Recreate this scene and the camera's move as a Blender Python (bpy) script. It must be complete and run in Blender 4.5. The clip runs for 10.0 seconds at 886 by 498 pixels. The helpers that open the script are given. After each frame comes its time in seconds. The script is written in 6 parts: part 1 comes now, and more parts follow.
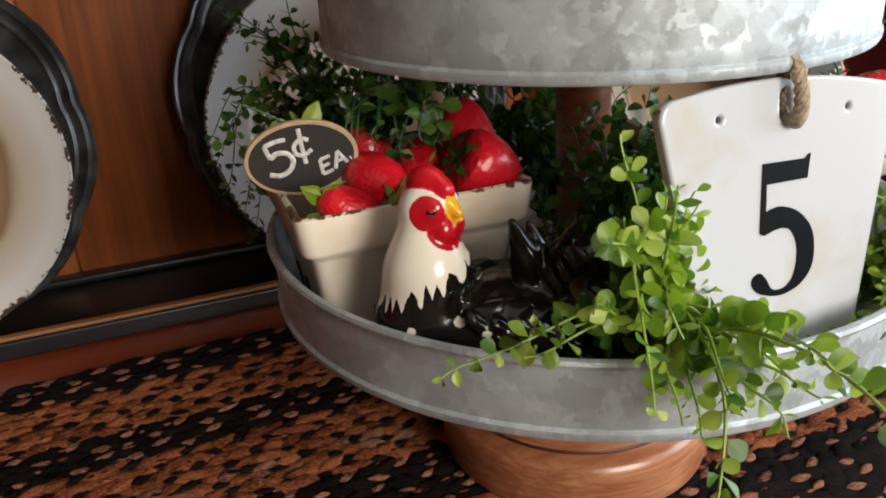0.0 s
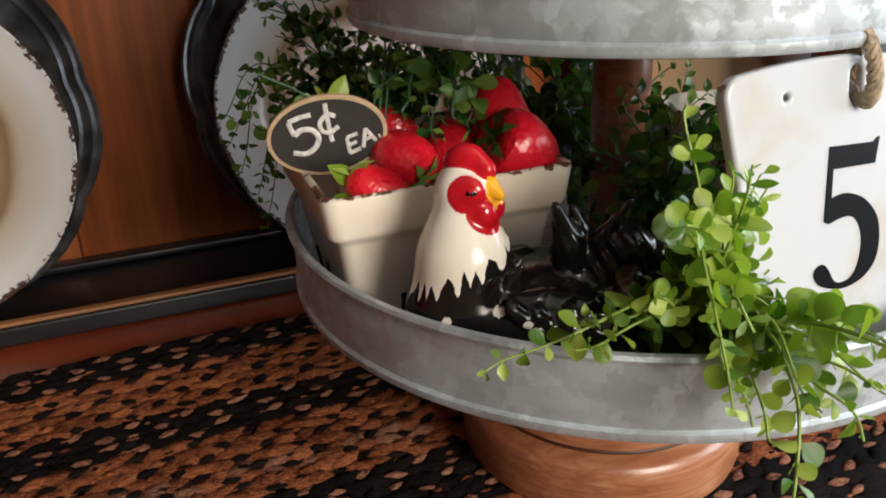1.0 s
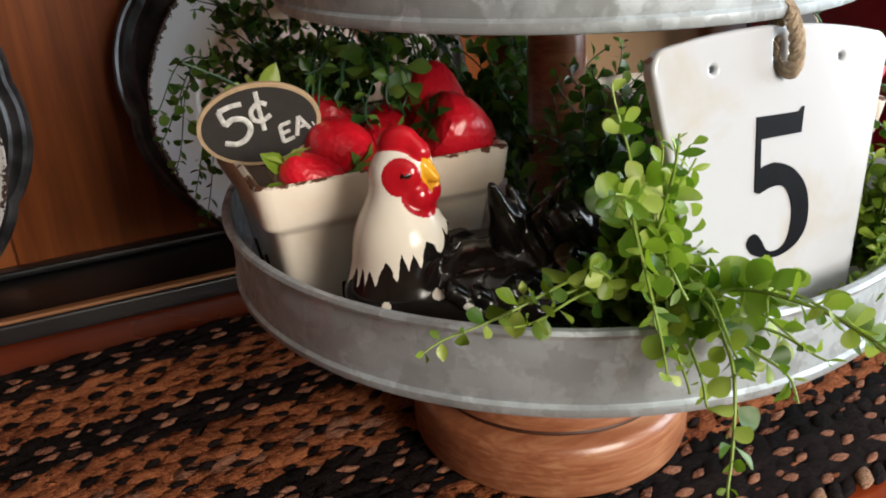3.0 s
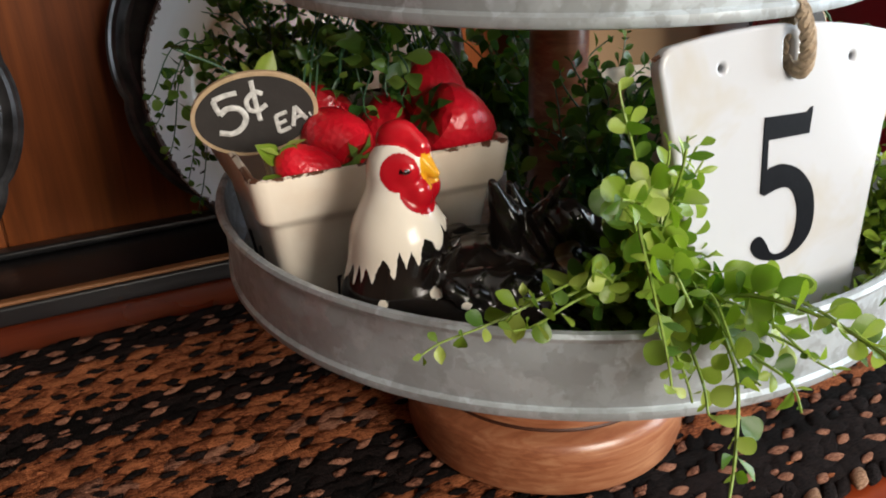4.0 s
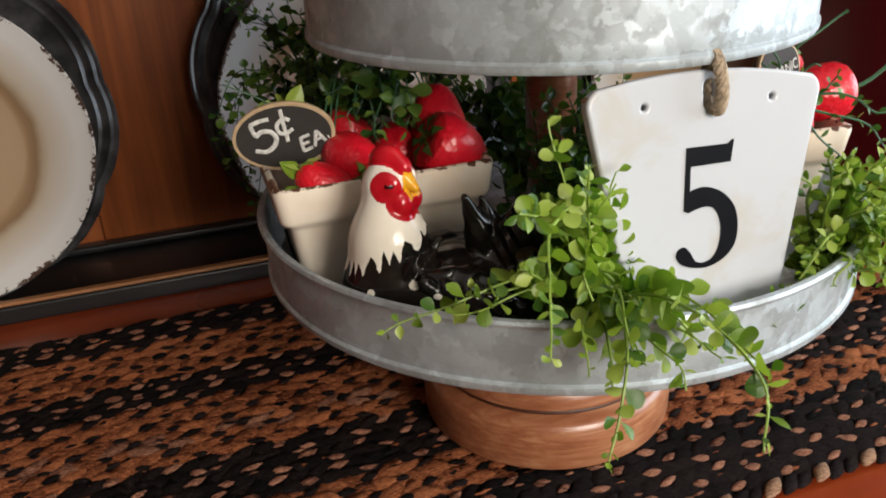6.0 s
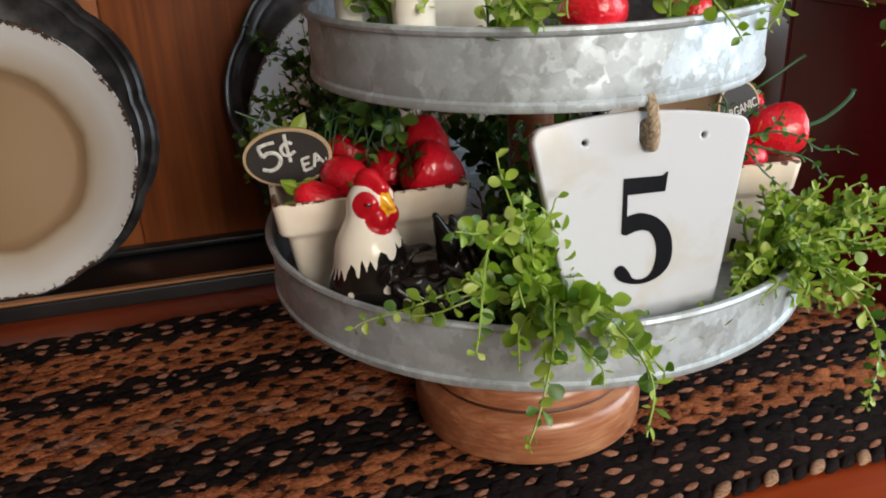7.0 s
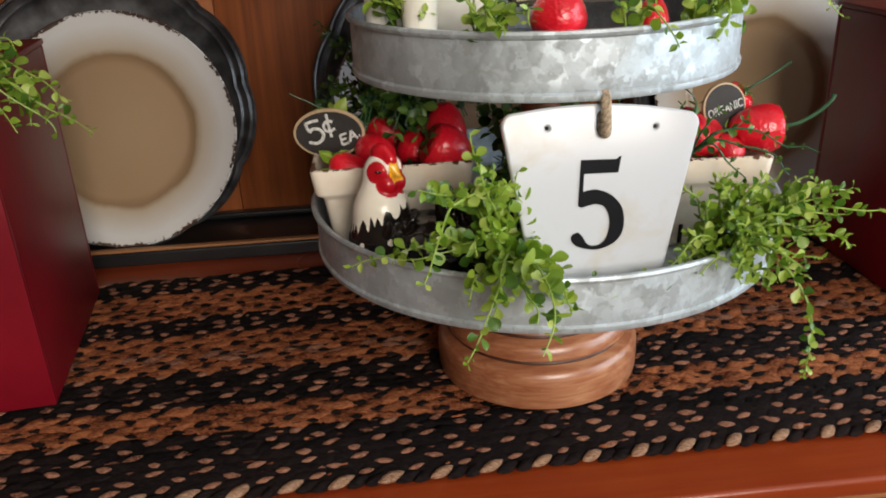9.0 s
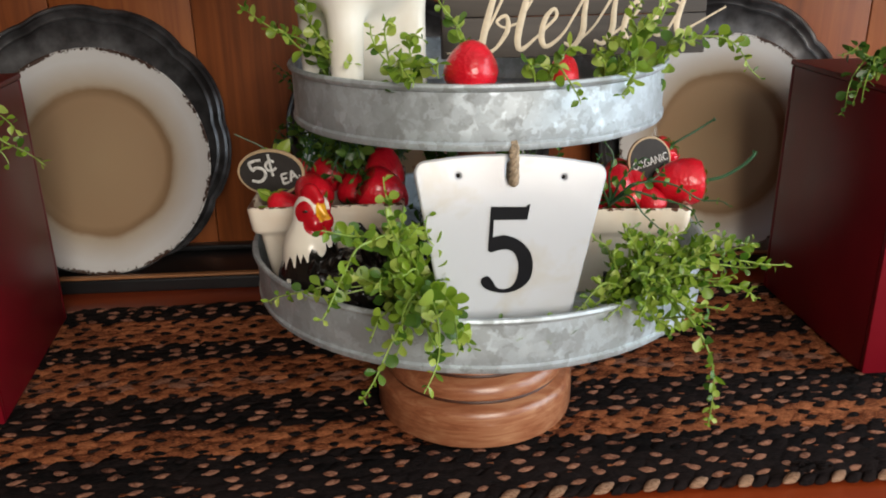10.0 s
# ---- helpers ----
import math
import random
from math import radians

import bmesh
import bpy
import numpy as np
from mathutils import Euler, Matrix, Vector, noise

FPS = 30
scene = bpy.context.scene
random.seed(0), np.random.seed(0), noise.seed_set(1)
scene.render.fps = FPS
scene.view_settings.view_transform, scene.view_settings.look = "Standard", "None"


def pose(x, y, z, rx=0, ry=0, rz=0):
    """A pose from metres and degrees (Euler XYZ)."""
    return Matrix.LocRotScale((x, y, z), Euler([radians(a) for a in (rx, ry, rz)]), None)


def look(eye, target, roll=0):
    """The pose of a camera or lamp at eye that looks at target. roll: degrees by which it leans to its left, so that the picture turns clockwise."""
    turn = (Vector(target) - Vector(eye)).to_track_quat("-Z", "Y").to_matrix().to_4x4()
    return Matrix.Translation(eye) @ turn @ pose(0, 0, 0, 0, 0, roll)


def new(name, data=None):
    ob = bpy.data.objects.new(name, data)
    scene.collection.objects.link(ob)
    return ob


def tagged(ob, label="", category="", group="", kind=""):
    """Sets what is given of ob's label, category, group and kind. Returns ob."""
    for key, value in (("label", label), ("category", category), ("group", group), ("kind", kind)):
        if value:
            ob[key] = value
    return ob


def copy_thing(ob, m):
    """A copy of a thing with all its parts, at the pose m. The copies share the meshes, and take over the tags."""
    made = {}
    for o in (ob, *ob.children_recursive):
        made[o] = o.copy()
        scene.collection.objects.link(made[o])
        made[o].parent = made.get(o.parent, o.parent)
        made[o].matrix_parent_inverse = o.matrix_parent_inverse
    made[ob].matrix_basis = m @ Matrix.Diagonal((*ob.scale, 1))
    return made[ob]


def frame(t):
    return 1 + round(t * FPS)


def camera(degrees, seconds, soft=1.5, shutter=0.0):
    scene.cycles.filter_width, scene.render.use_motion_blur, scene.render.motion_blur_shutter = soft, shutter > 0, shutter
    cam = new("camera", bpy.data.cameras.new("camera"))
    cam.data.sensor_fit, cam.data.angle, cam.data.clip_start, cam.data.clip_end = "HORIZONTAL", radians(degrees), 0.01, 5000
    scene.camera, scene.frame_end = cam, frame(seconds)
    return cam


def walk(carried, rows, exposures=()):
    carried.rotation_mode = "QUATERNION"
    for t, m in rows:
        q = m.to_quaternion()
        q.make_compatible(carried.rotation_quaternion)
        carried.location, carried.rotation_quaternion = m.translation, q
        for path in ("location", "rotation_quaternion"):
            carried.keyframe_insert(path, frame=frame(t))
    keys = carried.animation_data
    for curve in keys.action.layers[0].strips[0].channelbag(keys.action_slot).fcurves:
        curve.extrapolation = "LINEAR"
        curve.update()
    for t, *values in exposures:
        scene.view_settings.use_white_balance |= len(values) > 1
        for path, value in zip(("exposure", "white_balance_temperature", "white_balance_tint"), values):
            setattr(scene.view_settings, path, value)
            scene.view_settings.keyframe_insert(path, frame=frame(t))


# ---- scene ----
cam = camera(57.5, 10.0, soft=1.9)
# seconds, eye, yaw to the left of +y, pitch, roll
PATH = [
    (0.0, -0.2451, -0.3994, 0.3386, -21.05, -23.45, -2.79),
    (0.5, -0.2527, -0.3822, 0.3298, -20.85, -24.15, -1.53),
    (1.0, -0.2542, -0.3740, 0.3256, -21.33, -23.82, -1.76),
    (1.5, -0.2545, -0.3658, 0.3205, -22.31, -23.26, -3.00),
    (2.0, -0.2484, -0.3746, 0.3193, -24.03, -24.15, -3.34),
    (2.5, -0.2488, -0.3795, 0.3183, -24.54, -23.90, -3.11),
    (4.0, -0.2459, -0.3676, 0.3214, -25.32, -25.34, -1.50),
    (4.5, -0.2485, -0.3705, 0.3269, -25.26, -26.10, -1.67),
    (5.0, -0.2492, -0.3896, 0.3339, -24.48, -25.75, -3.08),
    (5.5, -0.2385, -0.4179, 0.3392, -21.25, -25.38, -2.99),
    (7.0, -0.1994, -0.5150, 0.3703, -14.47, -23.48, -2.36),
    (7.5, -0.1893, -0.5442, 0.3741, -12.85, -23.42, -1.52),
    (8.0, -0.1788, -0.5759, 0.3754, -10.85, -23.84, -1.42),
    (8.5, -0.1683, -0.6027, 0.3757, -8.45, -23.96, -1.17),
    (9.0, -0.1349, -0.6287, 0.3852, -4.70, -23.34, -2.50),
    (9.5, -0.1002, -0.6469, 0.3934, -2.98, -21.61, -2.47),
    (10.0, -0.0678, -0.6544, 0.3929, -3.36, -20.58, -0.96),
]
walk(cam, [(t, pose(x, y, z, 90 + pitch, 0, yaw) @ pose(0, 0, 0, 0, 0, roll)) for t, x, y, z, yaw, pitch, roll in PATH],
     exposures=[(0.0, 0.12), (1.2, 0.28), (2.5, 0.24), (5.5, 0.14), (7.0, -0.06), (9.0, -0.14), (10.0, -0.31)])

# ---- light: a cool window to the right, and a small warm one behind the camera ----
world = bpy.data.worlds.new("room_air")
scene.world = world
world.use_nodes = True
wn = world.node_tree.nodes["Background"]
wn.inputs["Color"].default_value = (0.75, 0.85, 1.0, 1)
wn.inputs["Strength"].default_value = 0.25
WALL_S, ROOM_E, ROOM_W = -2.05, 1.45, -2.3
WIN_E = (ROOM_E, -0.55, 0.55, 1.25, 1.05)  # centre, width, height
WIN_S = (0.40, WALL_S, 0.85, 0.95, 0.85)


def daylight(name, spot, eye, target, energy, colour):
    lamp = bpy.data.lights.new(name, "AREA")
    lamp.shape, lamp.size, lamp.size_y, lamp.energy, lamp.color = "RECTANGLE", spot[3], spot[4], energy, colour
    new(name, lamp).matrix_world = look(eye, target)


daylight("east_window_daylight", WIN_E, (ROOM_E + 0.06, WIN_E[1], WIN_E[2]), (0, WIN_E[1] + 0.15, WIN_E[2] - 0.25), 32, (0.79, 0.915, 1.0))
daylight("south_window_daylight", WIN_S, (WIN_S[0], WALL_S - 0.06, WIN_S[2]), (WIN_S[0] - 0.80, 0, WIN_S[2] - 0.65), 53, (1.0, 0.92, 0.81))

# ---- materials ----
def material(name, rough=0.5, metal=0.0, colour=(0.5, 0.5, 0.5)):
    m = bpy.data.materials.new(name)
    m.use_nodes = True
    b = m.node_tree.nodes["Principled BSDF"]
    b.inputs["Roughness"].default_value = rough
    b.inputs["Metallic"].default_value = metal
    b.inputs["Base Color"].default_value = (*colour, 1)
    return m, m.node_tree, b


def put(nt, socket, value):
    """Link a node socket, or set a plain value."""
    if isinstance(value, bpy.types.NodeSocket):
        nt.links.new(value, socket)
    elif isinstance(value, (tuple, list)) and len(value) == 3 and socket.type == "RGBA":
        socket.default_value = (*value, 1)
    else:
        socket.default_value = value


def coords(nt, scale=(1, 1, 1), kind="Object"):
    tc = nt.nodes.new("ShaderNodeTexCoord")
    mp = nt.nodes.new("ShaderNodeMapping")
    mp.inputs["Scale"].default_value = scale
    nt.links.new(tc.outputs[kind], mp.inputs["Vector"])
    return mp.outputs["Vector"]


def noise_tex(nt, vec, scale, detail=4, rough=0.55, distort=0.0):
    n = nt.nodes.new("ShaderNodeTexNoise")
    n.inputs["Scale"].default_value, n.inputs["Detail"].default_value = scale, detail
    n.inputs["Roughness"].default_value, n.inputs["Distortion"].default_value = rough, distort
    nt.links.new(vec, n.inputs["Vector"])
    return n.outputs["Fac"]


def ramp(nt, fac, *stops):
    r = nt.nodes.new("ShaderNodeValToRGB")
    e = r.color_ramp.elements
    while len(e) < len(stops):
        e.new(0.5)
    for el, (p, c) in zip(e, stops):
        el.position, el.color = p, (*c, 1)
    put(nt, r.inputs["Fac"], fac)
    return r.outputs["Color"]


def mix(nt, fac, a, b, blend="MIX"):
    n = nt.nodes.new("ShaderNodeMixRGB")
    n.blend_type = blend
    for s, v in zip(n.inputs, (fac, a, b)):
        put(nt, s, v)
    return n.outputs["Color"]


def calc(nt, op, a, b=0.0, clamp=False):
    n = nt.nodes.new("ShaderNodeMath")
    n.operation, n.use_clamp = op, clamp
    put(nt, n.inputs[0], a)
    put(nt, n.inputs[1], b)
    return n.outputs[0]


def bump(nt, b, height, strength=0.3, distance=0.001):
    n = nt.nodes.new("ShaderNodeBump")
    n.inputs["Strength"].default_value, n.inputs["Distance"].default_value = strength, distance
    nt.links.new(height, n.inputs["Height"])
    nt.links.new(n.outputs["Normal"], b.inputs["Normal"])


def xyz(nt, vec):
    s = nt.nodes.new("ShaderNodeSeparateXYZ")
    nt.links.new(vec, s.inputs[0])
    return s.outputs


def object_random(nt):
    return nt.nodes.new("ShaderNodeObjectInfo").outputs["Random"]


def island_random(nt):
    return nt.nodes.new("ShaderNodeNewGeometry").outputs["Random Per Island"]


def galvanised():
    m, nt, b = material("galvanised_steel", 0.4, 0.52)
    v = coords(nt)
    warp = nt.nodes.new("ShaderNodeTexNoise")
    warp.inputs["Scale"].default_value = 170
    warp.inputs["Detail"].default_value = 4
    nt.links.new(v, warp.inputs["Vector"])
    wv = mix(nt, 0.015, v, warp.outputs["Color"], "ADD")
    cells = []
    for scale in (68, 150):
        vor = nt.nodes.new("ShaderNodeTexVoronoi")
        vor.feature = "SMOOTH_F1"
        vor.inputs["Scale"].default_value = scale
        vor.inputs["Smoothness"].default_value = 0.28
        nt.links.new(wv, vor.inputs["Vector"])
        cells.append(vor.outputs["Color"])
    cell = mix(nt, 0.45, cells[0], cells[1])
    bw = nt.nodes.new("ShaderNodeRGBToBW")
    nt.links.new(cell, bw.inputs[0])
    cloud = noise_tex(nt, v, 24, 5)
    tone = calc(nt, "ADD", calc(nt, "MULTIPLY", bw.outputs[0], 0.7), calc(nt, "MULTIPLY", cloud, 0.3))
    put(nt, b.inputs["Base Color"], ramp(nt, tone, (0.3, (0.355, 0.385, 0.405)), (0.5, (0.445, 0.49, 0.525)), (0.7, (0.585, 0.655, 0.705))))
    put(nt, b.inputs["Roughness"], calc(nt, "ADD", calc(nt, "MULTIPLY", bw.outputs[0], -0.26), 0.68))
    geo = nt.nodes.new("ShaderNodeNewGeometry")
    lean = nt.nodes.new("ShaderNodeVectorMath")
    lean.operation = "MULTIPLY_ADD"
    nt.links.new(cell, lean.inputs[0])
    lean.inputs[1].default_value = (0.25, 0.25, 0.25)
    lean.inputs[2].default_value = (-0.125, -0.125, -0.125)
    add = nt.nodes.new("ShaderNodeVectorMath")
    add.operation = "ADD"
    nt.links.new(geo.outputs["Normal"], add.inputs[0])
    nt.links.new(lean.outputs[0], add.inputs[1])
    unit = nt.nodes.new("ShaderNodeVectorMath")
    unit.operation = "NORMALIZE"
    nt.links.new(add.outputs[0], unit.inputs[0])
    nt.links.new(unit.outputs[0], b.inputs["Normal"])
    return m


def wood(name, dark, mid, light, grain=(60, 60, 4), rough=0.35, coat=0.0, per_piece=False):
    m, nt, b = material(name, rough)
    v = coords(nt, grain)
    fine = noise_tex(nt, v, 1.0, 6, 0.6, 0.6)
    broad = noise_tex(nt, coords(nt), 5.5, 3)
    f = calc(nt, "ADD", calc(nt, "MULTIPLY", fine, 0.65), calc(nt, "MULTIPLY", broad, 0.35))
    if per_piece:
        f = calc(nt, "ADD", f, calc(nt, "MULTIPLY", calc(nt, "SUBTRACT", object_random(nt), 0.5), 0.16))
    put(nt, b.inputs["Base Color"], ramp(nt, f, (0.24, dark), (0.5, mid), (0.76, light)))
    put(nt, b.inputs["Roughness"], calc(nt, "ADD", calc(nt, "MULTIPLY", broad, 0.25), rough - 0.12))
    b.inputs["Coat Weight"].default_value, b.inputs["Coat Roughness"].default_value = coat, 0.25
    bump(nt, b, fine, 0.25, 0.0006)
    return m


def painted(name, colour, worn, rough, wear=0.70, scale=28):
    """Paint with small worn flecks and faint brush marks."""
    m, nt, b = material(name, rough)
    v = coords(nt)
    spots = noise_tex(nt, v, scale, 7, 0.65)
    cloud = noise_tex(nt, v, 9, 3)
    streak = noise_tex(nt, coords(nt, (8, 8, 160)), 1.0, 3)
    deep = tuple(c * 0.72 for c in colour)
    base = ramp(nt, cloud, (0.35, deep), (0.65, colour))
    mask = ramp(nt, spots, (wear, (0, 0, 0)), (wear + 0.02, (1, 1, 1)))
    put(nt, b.inputs["Base Color"], mix(nt, mask, base, worn))
    put(nt, b.inputs["Roughness"], calc(nt, "ADD", calc(nt, "MULTIPLY", cloud, 0.2), rough - 0.1))
    bump(nt, b, streak, 0.08, 0.0004)
    return m


def glaze(name, colour, rough=0.12, tint=None, scale=22):
    m, nt, b = material(name, rough)
    v = coords(nt)
    cloud = noise_tex(nt, v, scale, 4)
    put(nt, b.inputs["Base Color"], ramp(nt, cloud, (0.38, tint or tuple(c * 0.82 for c in colour)), (0.6, colour)))
    wobble = noise_tex(nt, v, 90, 3)
    bump(nt, b, wobble, 0.10, 0.0006)
    return m


def chipped_glaze(name, colour, chip, top, band, thr=0.52, rough=0.14, stain=None):
    """Ceramic glaze, knocked off in flecks along the rim (object z near top)."""
    m, nt, b = material(name, rough)
    v = coords(nt)
    z = xyz(nt, v)[2]
    near = calc(nt, "MULTIPLY", calc(nt, "SUBTRACT", z, top - band), 1 / band, True)
    patchy = calc(nt, "MULTIPLY", calc(nt, "SUBTRACT", noise_tex(nt, v, 42, 2), 0.5), 0.95)
    chips = calc(nt, "ADD", calc(nt, "ADD", noise_tex(nt, v, 170, 6, 0.7), patchy), calc(nt, "MULTIPLY", near, 0.16))
    mask = ramp(nt, calc(nt, "MULTIPLY", chips, near), (thr, (0, 0, 0)), (thr + 0.02, (1, 1, 1)))
    cloud = noise_tex(nt, v, 26, 4)
    base = ramp(nt, cloud, (0.38, stain or tuple(c * 0.85 for c in colour)), (0.58, colour))
    put(nt, b.inputs["Base Color"], mix(nt, mask, base, chip))
    put(nt, b.inputs["Roughness"], mix(nt, mask, (rough,) * 3, (0.8,) * 3))
    bump(nt, b, chips, 0.05, 0.0006)
    return m


def plate_glaze():
    """White rim, well toned tan as warm reflected light, darker step ring, and an edge chipped down to brown iron; the
    plate lies in its own xy plane.
    """
    m, nt, b = material("chipped_plate_glaze", 0.13)
    v = coords(nt)
    s = xyz(nt, v)
    r = calc(nt, "SQRT", calc(nt, "ADD", calc(nt, "MULTIPLY", s[0], s[0]), calc(nt, "MULTIPLY", s[1], s[1])))
    soft = calc(nt, "ADD", r, calc(nt, "MULTIPLY", noise_tex(nt, v, 20, 3), 0.012))
    # tan well and dark step ring put reflected light and shading into the colour
    base = ramp(nt, calc(nt, "MULTIPLY", soft, 5.0), (0.0, (0.37, 0.26, 0.155)), (0.44, (0.33, 0.22, 0.13)), (0.48, (0.27, 0.175, 0.10)), (0.51, (0.45, 0.37, 0.28)), (0.66, (0.59, 0.58, 0.57)))
    near = calc(nt, "MULTIPLY", calc(nt, "SUBTRACT", r, 0.1235), 1 / 0.0150, True)
    patch = calc(nt, "MULTIPLY", calc(nt, "SUBTRACT", noise_tex(nt, v, 34, 2), 0.5), 1.0)
    fleck = calc(nt, "MULTIPLY", calc(nt, "ADD", calc(nt, "ADD", noise_tex(nt, v, 230, 5, 0.7), patch), calc(nt, "MULTIPLY", near, 0.14)), near)
    mask = ramp(nt, fleck, (0.60, (0, 0, 0)), (0.625, (1, 1, 1)))
    put(nt, b.inputs["Base Color"], mix(nt, mask, base, (0.050, 0.024, 0.015)))
    put(nt, b.inputs["Roughness"], mix(nt, mask, (0.16,) * 3, (0.7,) * 3))
    bump(nt, b, noise_tex(nt, v, 40, 3), 0.06, 0.0008)
    return m


def pewter():
    m, nt, b = material("dark_pewter", 0.38, 0.65)
    v = coords(nt)
    c = noise_tex(nt, v, 30, 5)
    put(nt, b.inputs["Base Color"], ramp(nt, c, (0.35, (0.052, 0.050, 0.052)), (0.65, (0.15, 0.15, 0.158))))
    put(nt, b.inputs["Roughness"], calc(nt, "ADD", calc(nt, "MULTIPLY", c, 0.3), 0.2))
    bump(nt, b, noise_tex(nt, v, 160, 3), 0.12, 0.0005)
    return m


def berry_skin():
    m, nt, b = material("red_berry_plastic", 0.30)
    v = coords(nt)
    vor = nt.nodes.new("ShaderNodeTexVoronoi")
    vor.feature, vor.inputs["Scale"].default_value = "SMOOTH_F1", 420
    nt.links.new(v, vor.inputs["Vector"])
    cloud = noise_tex(nt, v, 40, 3)
    put(nt, b.inputs["Base Color"], ramp(nt, cloud, (0.3, (0.46, 0.004, 0.013)), (0.65, (0.68, 0.010, 0.026))))
    bump(nt, b, vor.outputs["Distance"], 0.40, 0.0016)
    b.inputs["Coat Weight"].default_value = 0.3
    return m


def leaf_green(name, dark, mid, light):
    m, nt, b = material(name, 0.27)
    v = coords(nt)
    f = calc(nt, "ADD", calc(nt, "MULTIPLY", object_random(nt), 0.75), calc(nt, "MULTIPLY", noise_tex(nt, v, 90, 3), 0.25))
    col = ramp(nt, f, (0.15, dark), (0.55, mid), (0.92, light))
    vein = calc(nt, "MULTIPLY", calc(nt, "ABSOLUTE", xyz(nt, v)[0]), 900, True)
    col = mix(nt, calc(nt, "SUBTRACT", 1.0, vein), col, mix(nt, 0.25, col, (0.5, 0.6, 0.2)))
    put(nt, b.inputs["Base Color"], col)
    trans = nt.nodes.new("ShaderNodeBsdfTranslucent")
    put(nt, trans.inputs["Color"], mix(nt, 1.0, col, (1.0, 1.15, 0.45), "MULTIPLY"))
    both = nt.nodes.new("ShaderNodeMixShader")
    both.inputs[0].default_value = 0.34
    nt.links.new(b.outputs[0], both.inputs[1])
    nt.links.new(trans.outputs[0], both.inputs[2])
    nt.links.new(both.outputs[0], nt.nodes["Material Output"].inputs["Surface"])
    bump(nt, b, noise_tex(nt, v, 240, 3), 0.15, 0.0005)
    return m


def yarn(name, dark, light):
    m, nt, b = material(name, 0.92)
    geo = nt.nodes.new("ShaderNodeNewGeometry")
    along = nt.nodes.new("ShaderNodeVectorMath")
    along.operation = "MULTIPLY"
    nt.links.new(geo.outputs["Position"], along.inputs[0])
    along.inputs[1].default_value = (0.42, 1.35, 1.0)
    v = along.outputs[0]
    fibre = calc(nt, "MULTIPLY", calc(nt, "SUBTRACT", noise_tex(nt, v, 620, 4, 0.75), 0.5), 2.6)
    worn = calc(nt, "ADD", fibre, calc(nt, "MULTIPLY", noise_tex(nt, v, 14, 2), 0.60))
    f = calc(nt, "ADD", calc(nt, "MULTIPLY", geo.outputs["Random Per Island"], 0.40), worn)
    put(nt, b.inputs["Base Color"], ramp(nt, f, (0.08, tuple(c * 0.30 for c in dark)), (0.34, dark), (0.85, light)))
    twist = nt.nodes.new("ShaderNodeTexWave")
    twist.inputs["Scale"].default_value, twist.inputs["Distortion"].default_value = 420, 5
    nt.links.new(v, twist.inputs["Vector"])
    bump(nt, b, calc(nt, "ADD", calc(nt, "MULTIPLY", twist.outputs["Fac"], 0.4), calc(nt, "MULTIPLY", noise_tex(nt, v, 700, 4, 0.75), 2.0)), 1.0, 0.0016)
    b.inputs["Specular IOR Level"].default_value = 0.12
    return m


def plain(name, colour, rough=0.8, scale=30, spread=0.75):
    m, nt, b = material(name, rough)
    v = coords(nt)
    n = noise_tex(nt, v, scale, 5)
    put(nt, b.inputs["Base Color"], ramp(nt, n, (0.35, tuple(c * spread for c in colour)), (0.65, colour)))
    bump(nt, b, noise_tex(nt, v, scale * 6, 3), 0.15, 0.0006)
    return m


STEEL = galvanised()
FOOT_WOOD = wood("turned_wood", (0.11, 0.028, 0.011), (0.31, 0.112, 0.052), (0.53, 0.275, 0.145), (22, 110, 300), 0.32, 0.4)
GROOVE = plain("groove_brown", (0.060, 0.018, 0.008), 0.5, 60, 0.6)
PANEL_WOOD = wood("stained_panel_wood", (0.10, 0.024, 0.006), (0.29, 0.076, 0.017), (0.43, 0.135, 0.032), (70, 20, 3), 0.45, 0.0, True)
TABLE_WOOD = wood("red_brown_table_wood", (0.13, 0.015, 0.005), (0.235, 0.034, 0.007), (0.33, 0.062, 0.012), (3, 60, 60), 0.30, 0.3)
EDGE_WOOD = wood("worn_edge_wood", (0.12, 0.045, 0.016), (0.30, 0.13, 0.05), (0.42, 0.2, 0.085), (4, 90, 90), 0.5)
BLACK_PAINT = painted("black_shelf_paint", (0.017, 0.017, 0.018), (0.10, 0.042, 0.018), 0.32, 0.66, 40)
RED_PAINT = painted("red_box_paint", (0.200, 0.0035, 0.012), (0.55, 0.42, 0.38), 0.42, 0.755, 60)
RED_PAINT.node_tree.nodes["Principled BSDF"].inputs["Specular IOR Level"].default_value = 0.25
RED_PAINT.node_tree.nodes["Principled BSDF"].inputs["Specular IOR Level"].default_value = 0.28
PLATE = plate_glaze()
PEWTER = pewter()
CRATE = chipped_glaze("chipped_crate_glaze", (0.77, 0.69, 0.585), (0.10, 0.035, 0.014), 0.082, 0.0105, 0.64, 0.15, (0.70, 0.585, 0.465))
def enamel():
    """White enamel with faint tea-coloured stains and a few rust pricks."""
    m, nt, b = material("white_enamel", 0.15)
    v = coords(nt)
    stain = noise_tex(nt, v, 17, 4, 0.6, 0.4)
    base = ramp(nt, stain, (0.54, (0.49, 0.51, 0.55)), (0.70, (0.455, 0.43, 0.39)))
    prick = ramp(nt, noise_tex(nt, v, 130, 5, 0.7), (0.735, (0, 0, 0)), (0.75, (1, 1, 1)))
    put(nt, b.inputs["Base Color"], mix(nt, prick, base, (0.34, 0.20, 0.11)))
    bump(nt, b, noise_tex(nt, v, 35, 3), 0.10, 0.0012)
    return m


